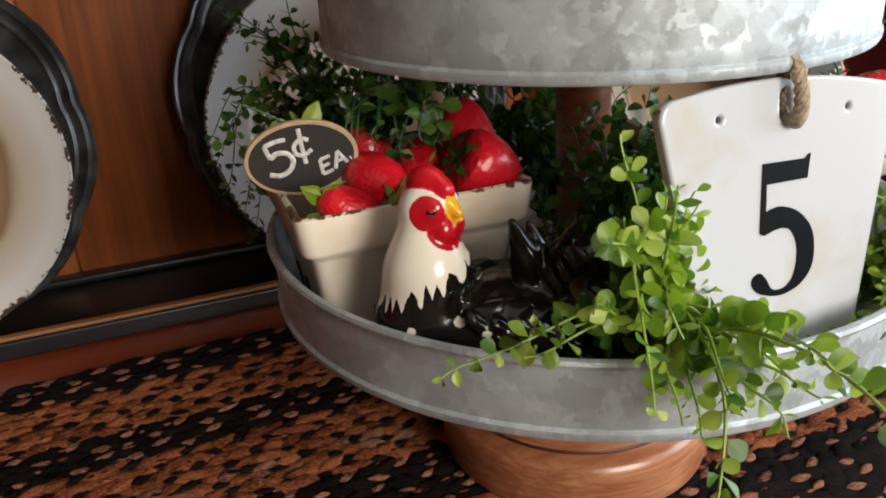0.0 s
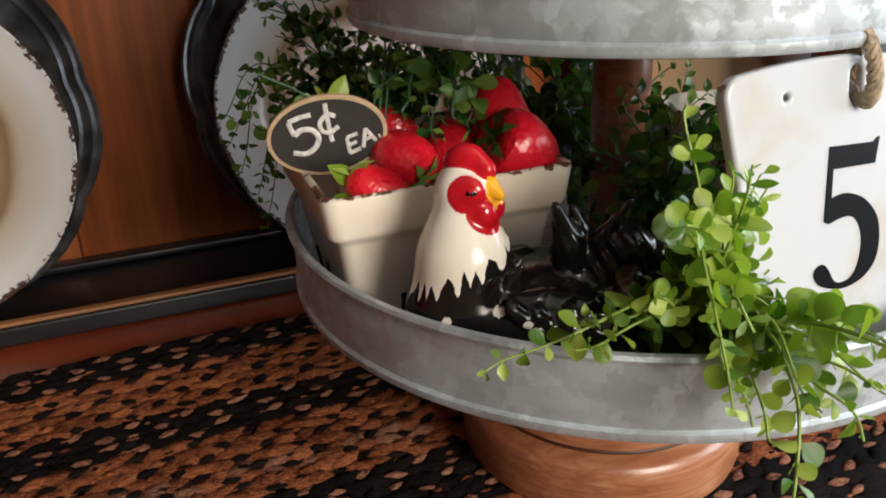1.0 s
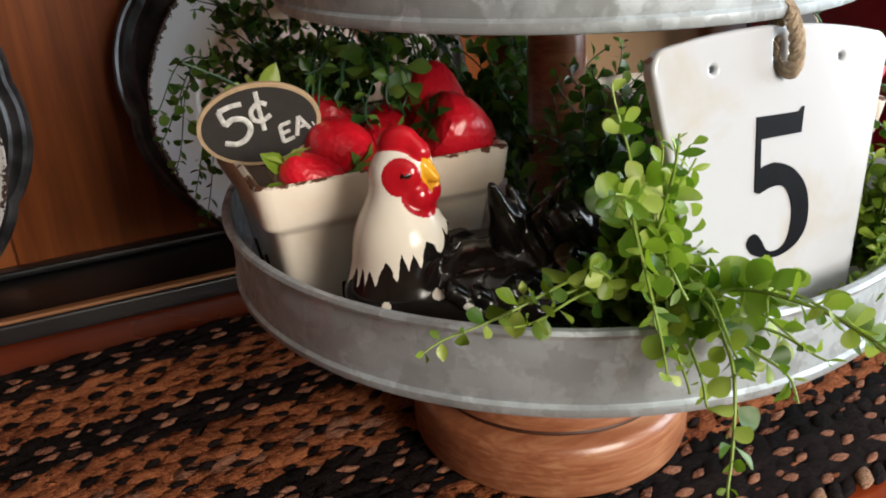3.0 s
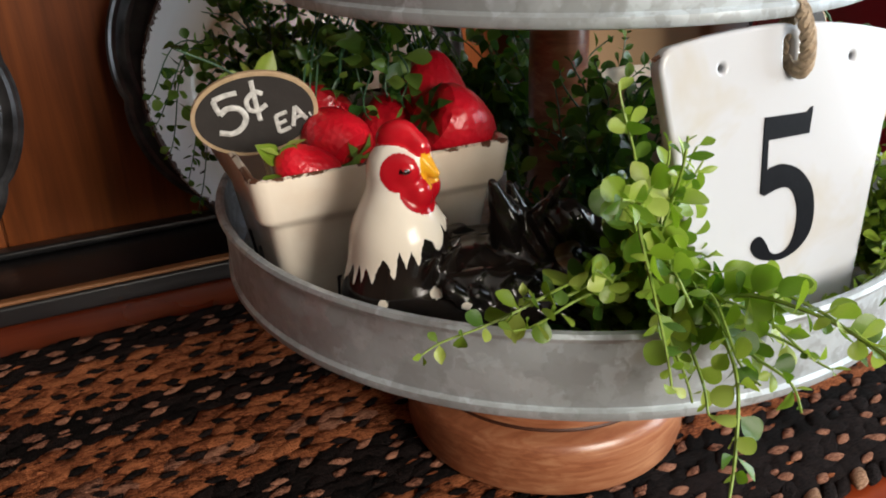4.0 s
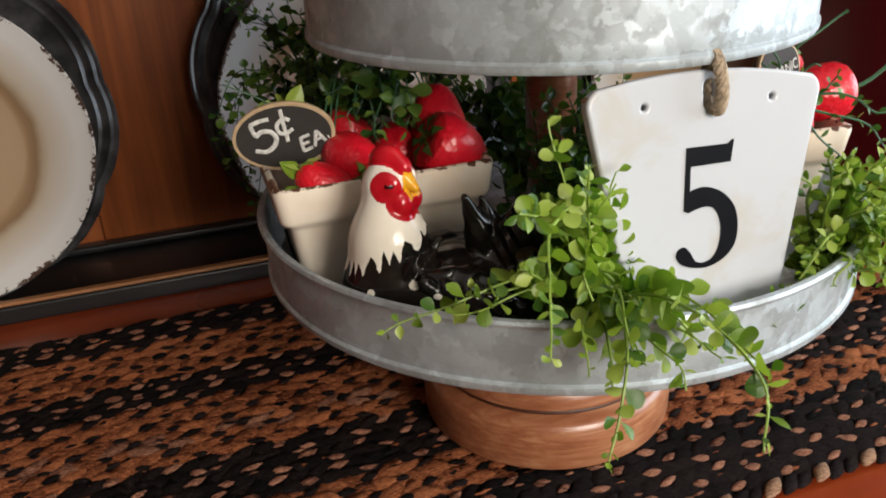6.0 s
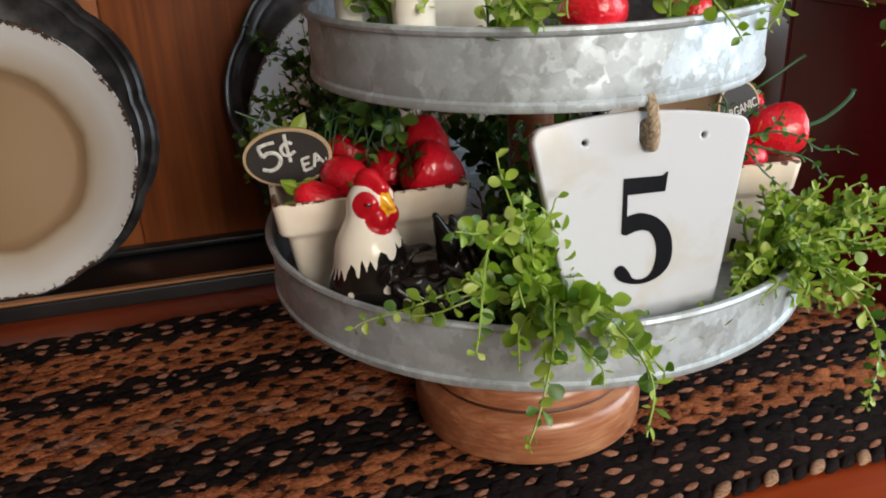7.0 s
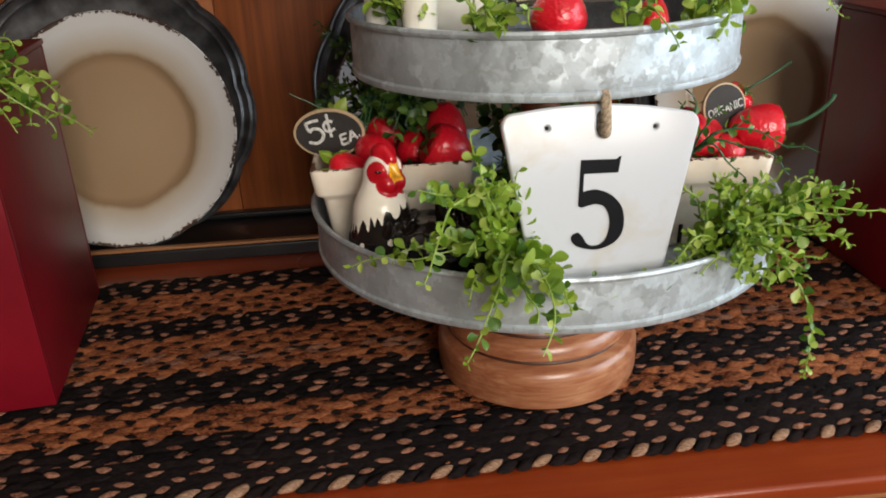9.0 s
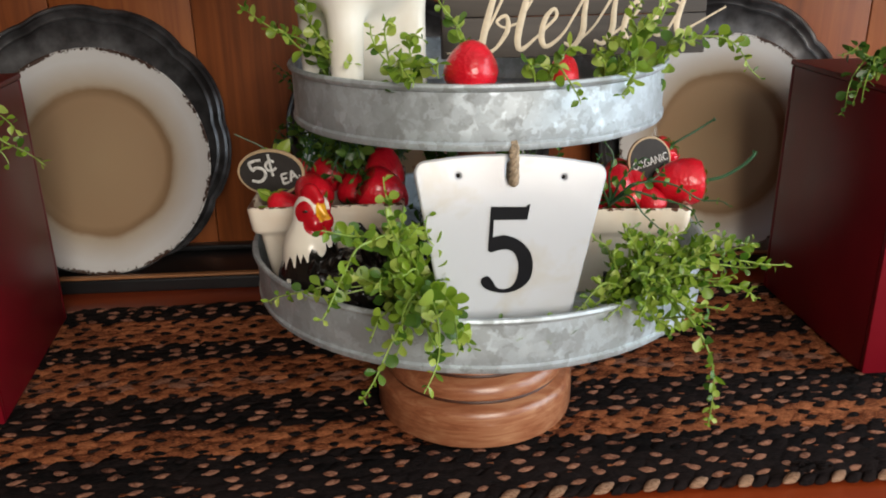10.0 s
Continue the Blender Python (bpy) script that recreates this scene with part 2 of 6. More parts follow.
ENAMEL = enamel()
RUST = plain("rusty_iron", (0.17, 0.062, 0.022), 0.85, 120, 0.3)
INK = plain("black_lettering", (0.005, 0.0055, 0.008), 0.45, 60, 0.7)
INK.node_tree.nodes["Principled BSDF"].inputs["Specular IOR Level"].default_value = 0.06
# near-black that stands for the shade inside slots and holes
OPENING_SHADE = plain("opening_shade", (0.012, 0.008, 0.006), 0.9)
BERRY = berry_skin()
LEAF = leaf_green("fresh_leaf", (0.060, 0.14, 0.020), (0.235, 0.355, 0.036), (0.46, 0.55, 0.14))
# deep leaf green; its darkness also stands for shade on inner sprigs
LEAF_DARK = leaf_green("deep_shaded_leaf", (0.024, 0.070, 0.014), (0.075, 0.16, 0.030), (0.17, 0.29, 0.055))
STEM = plain("stem_green", (0.25, 0.37, 0.055), 0.5, 80)
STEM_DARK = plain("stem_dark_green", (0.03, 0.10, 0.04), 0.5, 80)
JUTE = plain("jute_fibre", (0.42, 0.32, 0.22), 0.95, 300, 0.45)
CHALKBOARD = plain("chalkboard", (0.028, 0.024, 0.022), 0.75, 90, 0.7)
CHALK = plain("chalk", (0.72, 0.72, 0.70), 0.9, 300, 0.6)
TAG_EDGE = wood("tag_birch_edge", (0.30, 0.20, 0.11), (0.46, 0.33, 0.20), (0.58, 0.45, 0.30), (90, 90, 90), 0.6)
HEN_WHITE = glaze("cream_glaze", (0.86, 0.82, 0.75), 0.10, (0.80, 0.74, 0.64))
HEN_BLACK = glaze("black_glaze", (0.007, 0.006, 0.006), 0.10, (0.014, 0.010, 0.008), 60)
HEN_RED = glaze("red_glaze", (0.52, 0.010, 0.020), 0.10, (0.38, 0.005, 0.012))
HEN_YELLOW = glaze("yellow_glaze", (0.80, 0.42, 0.02), 0.12, (0.75, 0.33, 0.02))
HEN_BROWN = glaze("brown_glaze", (0.14, 0.085, 0.045), 0.12, (0.06, 0.035, 0.02), 90)


def hen_glaze():
    """Cream bib with a ragged lower edge over black; object coordinates of the figurine."""
    m, nt, b = material("cream_and_black_glaze", 0.15)
    v = coords(nt)
    x, y, z = xyz(nt, v)[:3]
    ang = calc(nt, "ARCTAN2", calc(nt, "ADD", y, 0.007), calc(nt, "ADD", x, 0.004))
    wob = calc(nt, "ADD", calc(nt, "ADD", ang, 6 * math.pi), calc(nt, "MULTIPLY", calc(nt, "SINE", calc(nt, "MULTIPLY", ang, 5.0)), 0.10))
    saw = calc(nt, "MODULO", calc(nt, "MULTIPLY", wob, 17 / (2 * math.pi)), 1.0)
    tooth = calc(nt, "ABSOLUTE", calc(nt, "SUBTRACT", calc(nt, "MULTIPLY", saw, 2.0), 1.0))
    ragged = calc(nt, "MULTIPLY", noise_tex(nt, v, 160, 2), 0.008)
    hem = calc(nt, "ADD", calc(nt, "ADD", calc(nt, "MULTIPLY", tooth, 0.0085), ragged), calc(nt, "ADD", calc(nt, "MULTIPLY", calc(nt, "COSINE", ang), 0.0075), 0.0425))

    def over(a, c):
        return calc(nt, "ADD", calc(nt, "MULTIPLY", calc(nt, "SUBTRACT", a, c), 2500.0), 0.5, True)

    back = calc(nt, "MULTIPLY", over(x, 0.0185), over(0.0585, z))
    dark = calc(nt, "MAXIMUM", calc(nt, "MAXIMUM", over(hem, z), back), over(x, 0.0230))
    cream = ramp(nt, noise_tex(nt, v, 22, 4), (0.38, (0.80, 0.74, 0.64)), (0.6, (0.86, 0.82, 0.75)))
    black = ramp(nt, noise_tex(nt, v, 60, 4), (0.38, (0.014, 0.010, 0.008)), (0.6, (0.007, 0.006, 0.006)))
    put(nt, b.inputs["Base Color"], mix(nt, dark, cream, black))
    bump(nt, b, noise_tex(nt, v, 90, 3), 0.10, 0.0006)
    return m


HEN_BODY = hen_glaze()
CERAMIC_WHITE = glaze("white_ceramic", (0.80, 0.78, 0.73), 0.10, (0.75, 0.71, 0.63))
BOARD_WOOD = wood("dark_sign_wood", (0.020, 0.014, 0.010), (0.042, 0.031, 0.024), (0.072, 0.054, 0.042), (5, 80, 110), 0.6)
CREAM_PAINT = plain("cream_lettering", (0.66, 0.55, 0.40), 0.7, 200, 0.85)
YARN_BLACK = yarn("black_yarn", (0.005, 0.0038, 0.0038), (0.024, 0.015, 0.014))
YARN_RUST = yarn("rust_yarn", (0.24, 0.070, 0.028), (0.62, 0.215, 0.088))
YARN_TAN = yarn("tan_yarn", (0.20, 0.080, 0.050), (0.52, 0.245, 0.155))
YARN_PALE = yarn("pale_yarn", (0.26, 0.125, 0.070), (0.56, 0.34, 0.22))
ROOM_PAINT = plain("room_paint", (0.36, 0.29, 0.22), 0.9, 6, 0.94)
# dark wood for the unseen west wall, chosen to cut light bounced from it
WEST_WOOD = wood("dark_west_wall_wood", (0.05, 0.020, 0.008), (0.11, 0.045, 0.018), (0.17, 0.075, 0.03), (40, 40, 3), 0.6)
CEIL_PAINT = plain("ceiling_paint", (0.60, 0.59, 0.57), 0.9, 6, 0.95)
FLOOR_WOOD = wood("floor_wood", (0.08, 0.035, 0.015), (0.16, 0.075, 0.03), (0.24, 0.12, 0.055), (3, 40, 40), 0.4)
FRAME_WHITE = plain("white_frame_paint", (0.75, 0.75, 0.73), 0.5, 20, 0.92)

# ---- mesh tools ----
def finish(bm, mat, smooth=True):
    me = bpy.data.meshes.new("mesh")
    bmesh.ops.recalc_face_normals(bm, faces=bm.faces)
    bm.to_mesh(me)
    bm.free()
    for one in mat if isinstance(mat, (list, tuple)) else [mat]:
        me.materials.append(one)
    if smooth:
        me.shade_smooth()
        me.set_sharp_from_angle(angle=radians(38))
    return me


def part(name, bm, mat, parent=None, label="", smooth=True, at=None):
    """Link a bmesh (or a mesh) as one object, under a thing or a part."""
    me = finish(bm, mat, smooth) if isinstance(bm, bmesh.types.BMesh) else bm
    me.name = name
    ob = new(name, me)
    if parent is not None:
        ob.parent = parent
    if at is not None:
        ob.matrix_basis = at
    return tagged(ob, label)


def thing(name, m, label, category, group="", kind=""):
    ob = new(name)
    ob.empty_display_size = 0.02
    ob.matrix_basis = m
    return tagged(ob, label, category, group, kind)


def box(bm, lo, hi, bevel=0.0, seg=2, m=None):
    c = [(a + b) / 2 for a, b in zip(lo, hi)]
    s = [b - a for a, b in zip(lo, hi)]
    got = bmesh.ops.create_cube(bm, size=1, matrix=Matrix.Translation(c) @ Matrix.Diagonal((*s, 1)))
    vs = got["verts"]
    if bevel:
        es = list({e for v in vs for e in v.link_edges})
        r = bmesh.ops.bevel(bm, geom=es, offset=bevel, segments=seg, affect="EDGES", profile=0.6)
        vs = list({v for f in r["faces"] for v in f.verts} | {v for v in vs if v.is_valid})
    if m is not None:
        bmesh.ops.transform(bm, matrix=m, verts=vs)
    return vs


def lathe(profile, segs=96, wobble=None):
    """Turn a profile of (radius, z) round the z axis. wobble(angle, i): a factor on the radius."""
    bm = bmesh.new()
    rings = []
    for i, (r, z) in enumerate(profile):
        if r < 1e-6:
            rings.append([bm.verts.new((0, 0, z))])
            continue
        ring = []
        for k in range(segs):
            a = 2 * math.pi * k / segs
            q = r * (wobble(a, i) if wobble else 1)
            ring.append(bm.verts.new((q * math.cos(a), q * math.sin(a), z)))
        rings.append(ring)
    for a, b in zip(rings, rings[1:]):
        n = max(len(a), len(b))
        for k in range(n):
            vs = [a[k % len(a)], a[(k + 1) % len(a)], b[(k + 1) % len(b)], b[k % len(b)]]
            vs = list(dict.fromkeys(vs))
            if len(vs) >= 3:
                bm.faces.new(vs)
    return bm


def spline(pts, n=8):
    """Points along a smooth curve through pts (any width of row)."""
    p = np.array(pts, float)
    p = np.vstack([2 * p[0] - p[1], p, 2 * p[-1] - p[-2]])
    out = []
    for i in range(1, len(p) - 2):
        for k in range(n):
            t = k / n
            out.append(0.5 * (2 * p[i] + (p[i + 1] - p[i - 1]) * t + (2 * p[i - 1] - 5 * p[i] + 4 * p[i + 1] - p[i + 2]) * t**2
                              + (3 * p[i] - p[i - 1] - 3 * p[i + 1] + p[i + 2]) * t**3))
    out.append(p[-2])
    return np.array(out)


def tube(bm, pts, radius, sides=6, flat=None):
    """A closed tube along pts; radius: one number or one a point. flat: (axis, factor) squeezes it."""
    pts = [Vector(q[:3]) for q in pts]
    rad = radius if hasattr(radius, "__len__") else [radius] * len(pts)
    rings, up = [], Vector((0.13, 0.21, 0.97))
    for i, q in enumerate(pts):
        d = (pts[min(i + 1, len(pts) - 1)] - pts[max(i - 1, 0)]).normalized()
        side = d.cross(up)
        side = side.normalized() if side.length > 1e-4 else Vector((1, 0, 0))
        top = side.cross(d)
        ring = []
        for k in range(sides):
            a = 2 * math.pi * k / sides
            o = (side * math.cos(a) + top * math.sin(a)) * rad[i]
            if flat:
                o[flat[0]] *= flat[1]
            ring.append(bm.verts.new(q + o))
        rings.append(ring)
        up = top
    for a, b in zip(rings, rings[1:]):
        for k in range(sides):
            bm.faces.new((a[k], a[(k + 1) % sides], b[(k + 1) % sides], b[k]))
    bm.faces.new(rings[0][::-1])
    bm.faces.new(rings[-1])


def outline_mesh(loops, depth, bevel, mat, res=4):
    """A flat plate from closed outlines (the first is the edge, the rest are holes), in its own xy plane."""
    cu = bpy.data.curves.new("outline", "CURVE")
    cu.dimensions, cu.fill_mode, cu.extrude, cu.bevel_depth, cu.bevel_resolution = "2D", "BOTH", depth / 2, bevel, res
    for loop in loops:
        s = cu.splines.new("POLY")
        s.points.add(len(loop) - 1)
        for q, (x, y) in zip(s.points, loop):
            q.co = (x, y, 0, 1)
        s.use_cyclic_u = True
    return curve_to_mesh(cu, mat)


def text_mesh(words, size, depth, mat):
    cu = bpy.data.curves.new("words", "FONT")
    cu.body, cu.size, cu.extrude, cu.align_x, cu.align_y = words, size, depth, "CENTER", "CENTER"
    return curve_to_mesh(cu, mat)


def curve_to_mesh(cu, mat):
    tmp = new("tmp", cu)
    me = bpy.data.meshes.new_from_object(tmp.evaluated_get(bpy.context.evaluated_depsgraph_get()))
    bpy.data.objects.remove(tmp)
    me.materials.clear()
    me.materials.append(mat)
    me.shade_smooth()
    me.set_sharp_from_angle(angle=radians(40))
    return me


def smin(a, b, k):
    h = np.clip(0.5 + 0.5 * (b - a) / k, 0, 1)
    return b + (a - b) * h - k * h * (1 - h)


def ell(p, c, r, turn=None):
    """Distance, about, to an ellipsoid; p: three arrays."""
    q = np.stack([p[i] - c[i] for i in range(3)])
    if turn is not None:
        q = np.tensordot(np.array(turn.to_3x3().inverted()), q, 1)
    k = np.sqrt(sum((q[i] / r[i]) ** 2 for i in range(3)))
    return (k - 1) * min(r)


def capsule(p, a, b, ra, rb):
    a, b = np.array(a), np.array(b)
    ab = b - a
    q = np.stack([p[i] - a[i] for i in range(3)])
    t = np.clip(np.tensordot(ab, q, 1) / (ab @ ab), 0, 1)
    return np.sqrt(sum((q[i] - t * ab[i]) ** 2 for i in range(3))) - (ra + (rb - ra) * t)


def solid(field, lo, hi, h):
    """A smooth closed mesh round the places where field(p) < 0 (surface nets)."""
    ax = [np.arange(lo[i], hi[i] + h, h) for i in range(3)]
    g = np.meshgrid(*ax, indexing="ij")
    v = field(g)
    inside = v < 0
    n = [len(a) - 1 for a in ax]
    total, count = np.zeros((*n, 3)), np.zeros(n)
    for axis in range(3):
        for du in (0, 1):
            for dv in (0, 1):
                off = [0, 0, 0]
                others = [k for k in range(3) if k != axis]
                off[others[0]], off[others[1]] = du, dv
                a = tuple(slice(off[k], off[k] + n[k]) for k in range(3))
                off[axis] = 1
                b = tuple(slice(off[k], off[k] + n[k]) for k in range(3))
                va, vb = v[a], v[b]
                cross = inside[a] != inside[b]
                t = np.where(cross, va / np.where(cross, va - vb, 1), 0)
                for k in range(3):
                    ga, gb = g[k][a], g[k][b]
                    total[..., k] += np.where(cross, ga + t * (gb - ga), 0)
                count += cross
    has = count > 0
    index = -np.ones(n, int)
    index[has] = np.arange(has.sum())
    verts = total[has] / count[has][:, None]
    quads = []
    for axis in range(3):
        o1, o2 = (axis + 1) % 3, (axis + 2) % 3
        a, b = [slice(1, -1)] * 3, [slice(1, -1)] * 3
        a[axis], b[axis] = slice(0, -1), slice(1, None)
        ia, ib = inside[tuple(a)], inside[tuple(b)]
        where = np.argwhere(ia != ib)
        flip = ia[tuple(where.T)]
        where = where + 1
        where[:, axis] -= 1
        ring = []
        for du, dv in ((0, 0), (-1, 0), (-1, -1), (0, -1)):
            w = where.copy()
            w[:, o1] += du
            w[:, o2] += dv
            ring.append(index[tuple(w.T)])
        ring = np.stack(ring, 1)
        quads.append(np.where(flip[:, None], ring, ring[:, ::-1]))
    quads = np.concatenate(quads)
    quads = quads[(quads >= 0).all(1)]
    me = bpy.data.meshes.new("solid")
    me.from_pydata(verts.tolist(), [], quads.tolist())
    me.shade_smooth()
    return me, verts[quads].mean(1)

# ---- the room: plain walls that close the place, with two windows ----
FLOOR_Z, CEIL_Z, BACK_Y = -0.95, 1.55, 0.430


def slab(name, lo, hi, mat, label, category, bevel=0.0):
    bm = bmesh.new()
    box(bm, lo, hi, bevel)
    return tagged(part(name, bm, mat, smooth=bevel > 0), label, category, kind="structure")


slab("floor", (ROOM_W, WALL_S, FLOOR_Z - 0.1), (ROOM_E, BACK_Y + 0.2, FLOOR_Z), FLOOR_WOOD, "brown wooden floor of the room", "floor")
slab("ceiling", (ROOM_W, WALL_S, CEIL_Z), (ROOM_E, BACK_Y + 0.2, CEIL_Z + 0.1), CEIL_PAINT, "plain white ceiling over the room", "ceiling")
slab("wall_west", (ROOM_W - 0.1, WALL_S - 0.1, FLOOR_Z - 0.1), (ROOM_W, BACK_Y + 0.2, CEIL_Z + 0.1), WEST_WOOD, "unseen room wall, made dark brown to cut bounced light", "wall")
slab("wall_north", (ROOM_W, BACK_Y + 0.2, FLOOR_Z - 0.1), (ROOM_E, BACK_Y + 0.3, CEIL_Z + 0.1), ROOM_PAINT, "plain beige wall behind the wood panelling", "wall")


def window_wall(name, win_name, m, u0, u1, cu, cz, w, h, label):
    """A wall in its own x-z plane, room on its +y side, with one framed opening."""
    bm = bmesh.new()
    x0, x1, z0, z1 = cu - w / 2, cu + w / 2, cz - h / 2, cz + h / 2
    for lo, hi in (((u0, FLOOR_Z - 0.1), (x0, CEIL_Z + 0.1)), ((x1, FLOOR_Z - 0.1), (u1, CEIL_Z + 0.1)), ((x0, FLOOR_Z - 0.1), (x1, z0)), ((x0, z1), (x1, CEIL_Z + 0.1))):
        box(bm, (lo[0], -0.1, lo[1]), (hi[0], 0, hi[1]))
    tagged(part(name, bm, ROOM_PAINT, smooth=False, at=m), "plain beige wall with one window opening", "wall", kind="structure")
    win = tagged(new(win_name), label, "window", kind="structure")
    win.matrix_basis = m @ pose(cu, 0, cz)
    for lo, hi in (((-w / 2 - 0.06, -h / 2 - 0.06), (-w / 2, h / 2 + 0.06)), ((w / 2, -h / 2 - 0.06), (w / 2 + 0.06, h / 2 + 0.06)),
                   ((-w / 2, h / 2), (w / 2, h / 2 + 0.06)), ((-w / 2, -h / 2 - 0.06), (w / 2, -h / 2)), ((-0.015, -h / 2), (0.015, h / 2))):
        bm = bmesh.new()
        box(bm, (lo[0], 0.0005, lo[1]), (hi[0], 0.02, hi[1]), 0.004)
        part("window_frame", bm, FRAME_WHITE, win)


window_wall("wall_south", "window_1", pose(0, WALL_S, 0), ROOM_W, ROOM_E, WIN_S[0], WIN_S[2], WIN_S[3], WIN_S[4], "white framed window with warm late daylight")
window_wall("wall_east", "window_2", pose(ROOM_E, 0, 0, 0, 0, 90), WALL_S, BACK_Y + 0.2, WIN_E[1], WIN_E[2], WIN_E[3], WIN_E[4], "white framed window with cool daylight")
# unseen board, added over the alcove to darken the upper panelling
slab("ceiling_alcove", (-1.2, -0.02, 0.445), (1.2, BACK_Y + 0.19, 0.475), PANEL_WOOD, "unseen wooden board added above to shade the panelling", "ceiling")

# ---- sideboard: the table top, its moulded front and the body under it ----
TOP_Z, TOP_FRONT = -0.0085, -0.193
bm = bmesh.new()
box(bm, (-1.2, TOP_FRONT, TOP_Z - 0.016), (1.2, BACK_Y + 0.19, TOP_Z), 0.004, 3)
table = tagged(part("sideboard_top", bm, TABLE_WOOD), "polished red-brown wooden sideboard top", "tabletop", kind="structure")
bm = bmesh.new()
box(bm, (-1.18, TOP_FRONT + 0.010, TOP_Z - 0.030), (1.18, BACK_Y + 0.18, TOP_Z - 0.0165), 0.005, 3)
part("moulding", bm, EDGE_WOOD, table, "lighter worn wooden moulding")
bm = bmesh.new()
box(bm, (-1.19, TOP_FRONT - 0.004, TOP_Z - 0.046), (1.19, BACK_Y + 0.18, TOP_Z - 0.0305), 0.006, 3)
part("moulding", bm, EDGE_WOOD, table, "lighter worn wooden moulding")
bm = bmesh.new()
box(bm, (-1.15, TOP_FRONT + 0.03, FLOOR_Z), (1.15, BACK_Y + 0.18, TOP_Z - 0.0465))
part("cabinet_body", bm, TABLE_WOOD, table, smooth=False)

# ---- panelled back: upright boards with open seams ----
panel = tagged(new("wall_panelling"), "orange-brown stained upright wood panelling", "wall", kind="structure")
panel.matrix_basis = pose(0, BACK_Y, TOP_Z)
bm = bmesh.new()
box(bm, (-1.2, 0.008, 0.002), (1.2, 0.15, 1.2))
part("backing", bm, PANEL_WOOD, panel, smooth=False)
SEAMS = (-1.19, -1.02, -0.835, -0.66, -0.495, -0.319, -0.14, 0.03, 0.205, 0.394, 0.575, 0.72, 0.86, 1.03, 1.19)
for a, b in zip(SEAMS, SEAMS[1:]):
    bm = bmesh.new()
    box(bm, (a + 0.0008, 0.0, 0.003), (b - 0.0008, 0.0078, 1.2), 0.0018, 2)
    part("board", bm, PANEL_WOOD, panel)

# ---- black plate shelf with a worn front lip ----
shelf = tagged(new("plate_shelf"), "black painted plate shelf with a worn wooden lip", "shelf", kind="structure")
SHELF_Y = 0.2985
shelf.matrix_basis = pose(0, SHELF_Y, TOP_Z)
SHELF_D = BACK_Y - SHELF_Y - 0.002
bm = bmesh.new()
box(bm, (-1.15, 0.012, 0), (1.15, SHELF_D, 0.0105), 0.002)
part("board", bm, BLACK_PAINT, shelf)
bm = bmesh.new()
box(bm, (-1.15, 0, 0), (1.15, 0.0118, 0.0175), 0.003, 3)
part("front_rail", bm, BLACK_PAINT, shelf)
bm = bmesh.new()
box(bm, (-1.15, 0.0015, 0.0177), (1.15, 0.0105, 0.0212), 0.0016, 3)
part("worn_lip", bm, EDGE_WOOD, shelf, "lip rubbed through to bare wood")
bm = bmesh.new()
box(bm, (-1.15, SHELF_D - 0.016, 0.0107), (1.15, SHELF_D, 0.0185), 0.003, 3)
part("back_moulding", bm, BLACK_PAINT, shelf)
SHELF_TOP = TOP_Z + 0.0105

# ---- plates on chargers, leaning on the panelling ----
def charger_and_plate():
    lobes = 10

    def wavy(a, i):
        if i in (0, 1, 15, 16):
            return 1.0
        w = abs(math.sin(a * lobes / 2 + 0.35)) ** 0.6
        return 1.0 + (0.036 * (w - 0.6) if 4 <= i <= 12 else 0.0)

    prof = [(0, 0.003), (0.085, 0.003), (0.098, 0.0075), (0.118, 0.0105), (0.138, 0.013), (0.1415, 0.0165), (0.1445, 0.0145), (0.148, 0.0155),
            (0.1515, 0.0195), (0.1545, 0.017), (0.157, 0.018), (0.1588, 0.016), (0.1578, 0.0135), (0.140, 0.010), (0.100, 0.004), (0.085, 0.0), (0, 0)]
    ch = thing("charger_plate", pose(0, 0, 0), "dark pewter charger with a scalloped rolled rim", "plate", "chargers on the shelf")
    part("dish", lathe([(r * 1.060, z) for r, z in prof], 144, wavy), PEWTER, ch)
    prof = [(0, 0.004), (0.074, 0.004), (0.0800, 0.0050), (0.0895, 0.0122), (0.095, 0.0146), (0.126, 0.0205), (0.1318, 0.0225), (0.1332, 0.0212),
            (0.131, 0.0190), (0.096, 0.0125), (0.090, 0.0105), (0.080, 0.003), (0.070, 0.0), (0.066, 0.0018), (0, 0.0018)]
    dish = thing("dinner_plate", pose(0, 0, 0), "white dinner plate, well toned tan for reflected light, chipped brown edge", "plate", "plates on the shelf")
    part("dish", lathe([(r * 1.055, z) for r, z in prof], 128), PLATE, dish)
    return ch, dish


charger, dinner = charger_and_plate()
LEAN = 12.2
for i, (px, dz, spin, turn) in enumerate(((-0.4394, 0.0, 12, 1.5), (-0.043, 0.001, 47, 1.5), (0.360, 0.0, 80, 1.5))):
    stand = pose(px, 0.3465, SHELF_TOP + 0.0005, 0, 0, turn) @ pose(0, 0, 0, 90 - LEAN)
    a = stand @ pose((-0.006, 0.009, 0.004)[i], 0.1660, -0.006) @ pose(0, 0, 0, 0, 0, spin)
    b = stand @ pose(0.0, 0.1412, 0.0080) @ pose(0, 0, 0, 0, 0, spin * 2.3)
    if i == 0:
        charger.matrix_basis, dinner.matrix_basis = a, b
    else:
        copy_thing(charger, a), copy_thing(dinner, b)


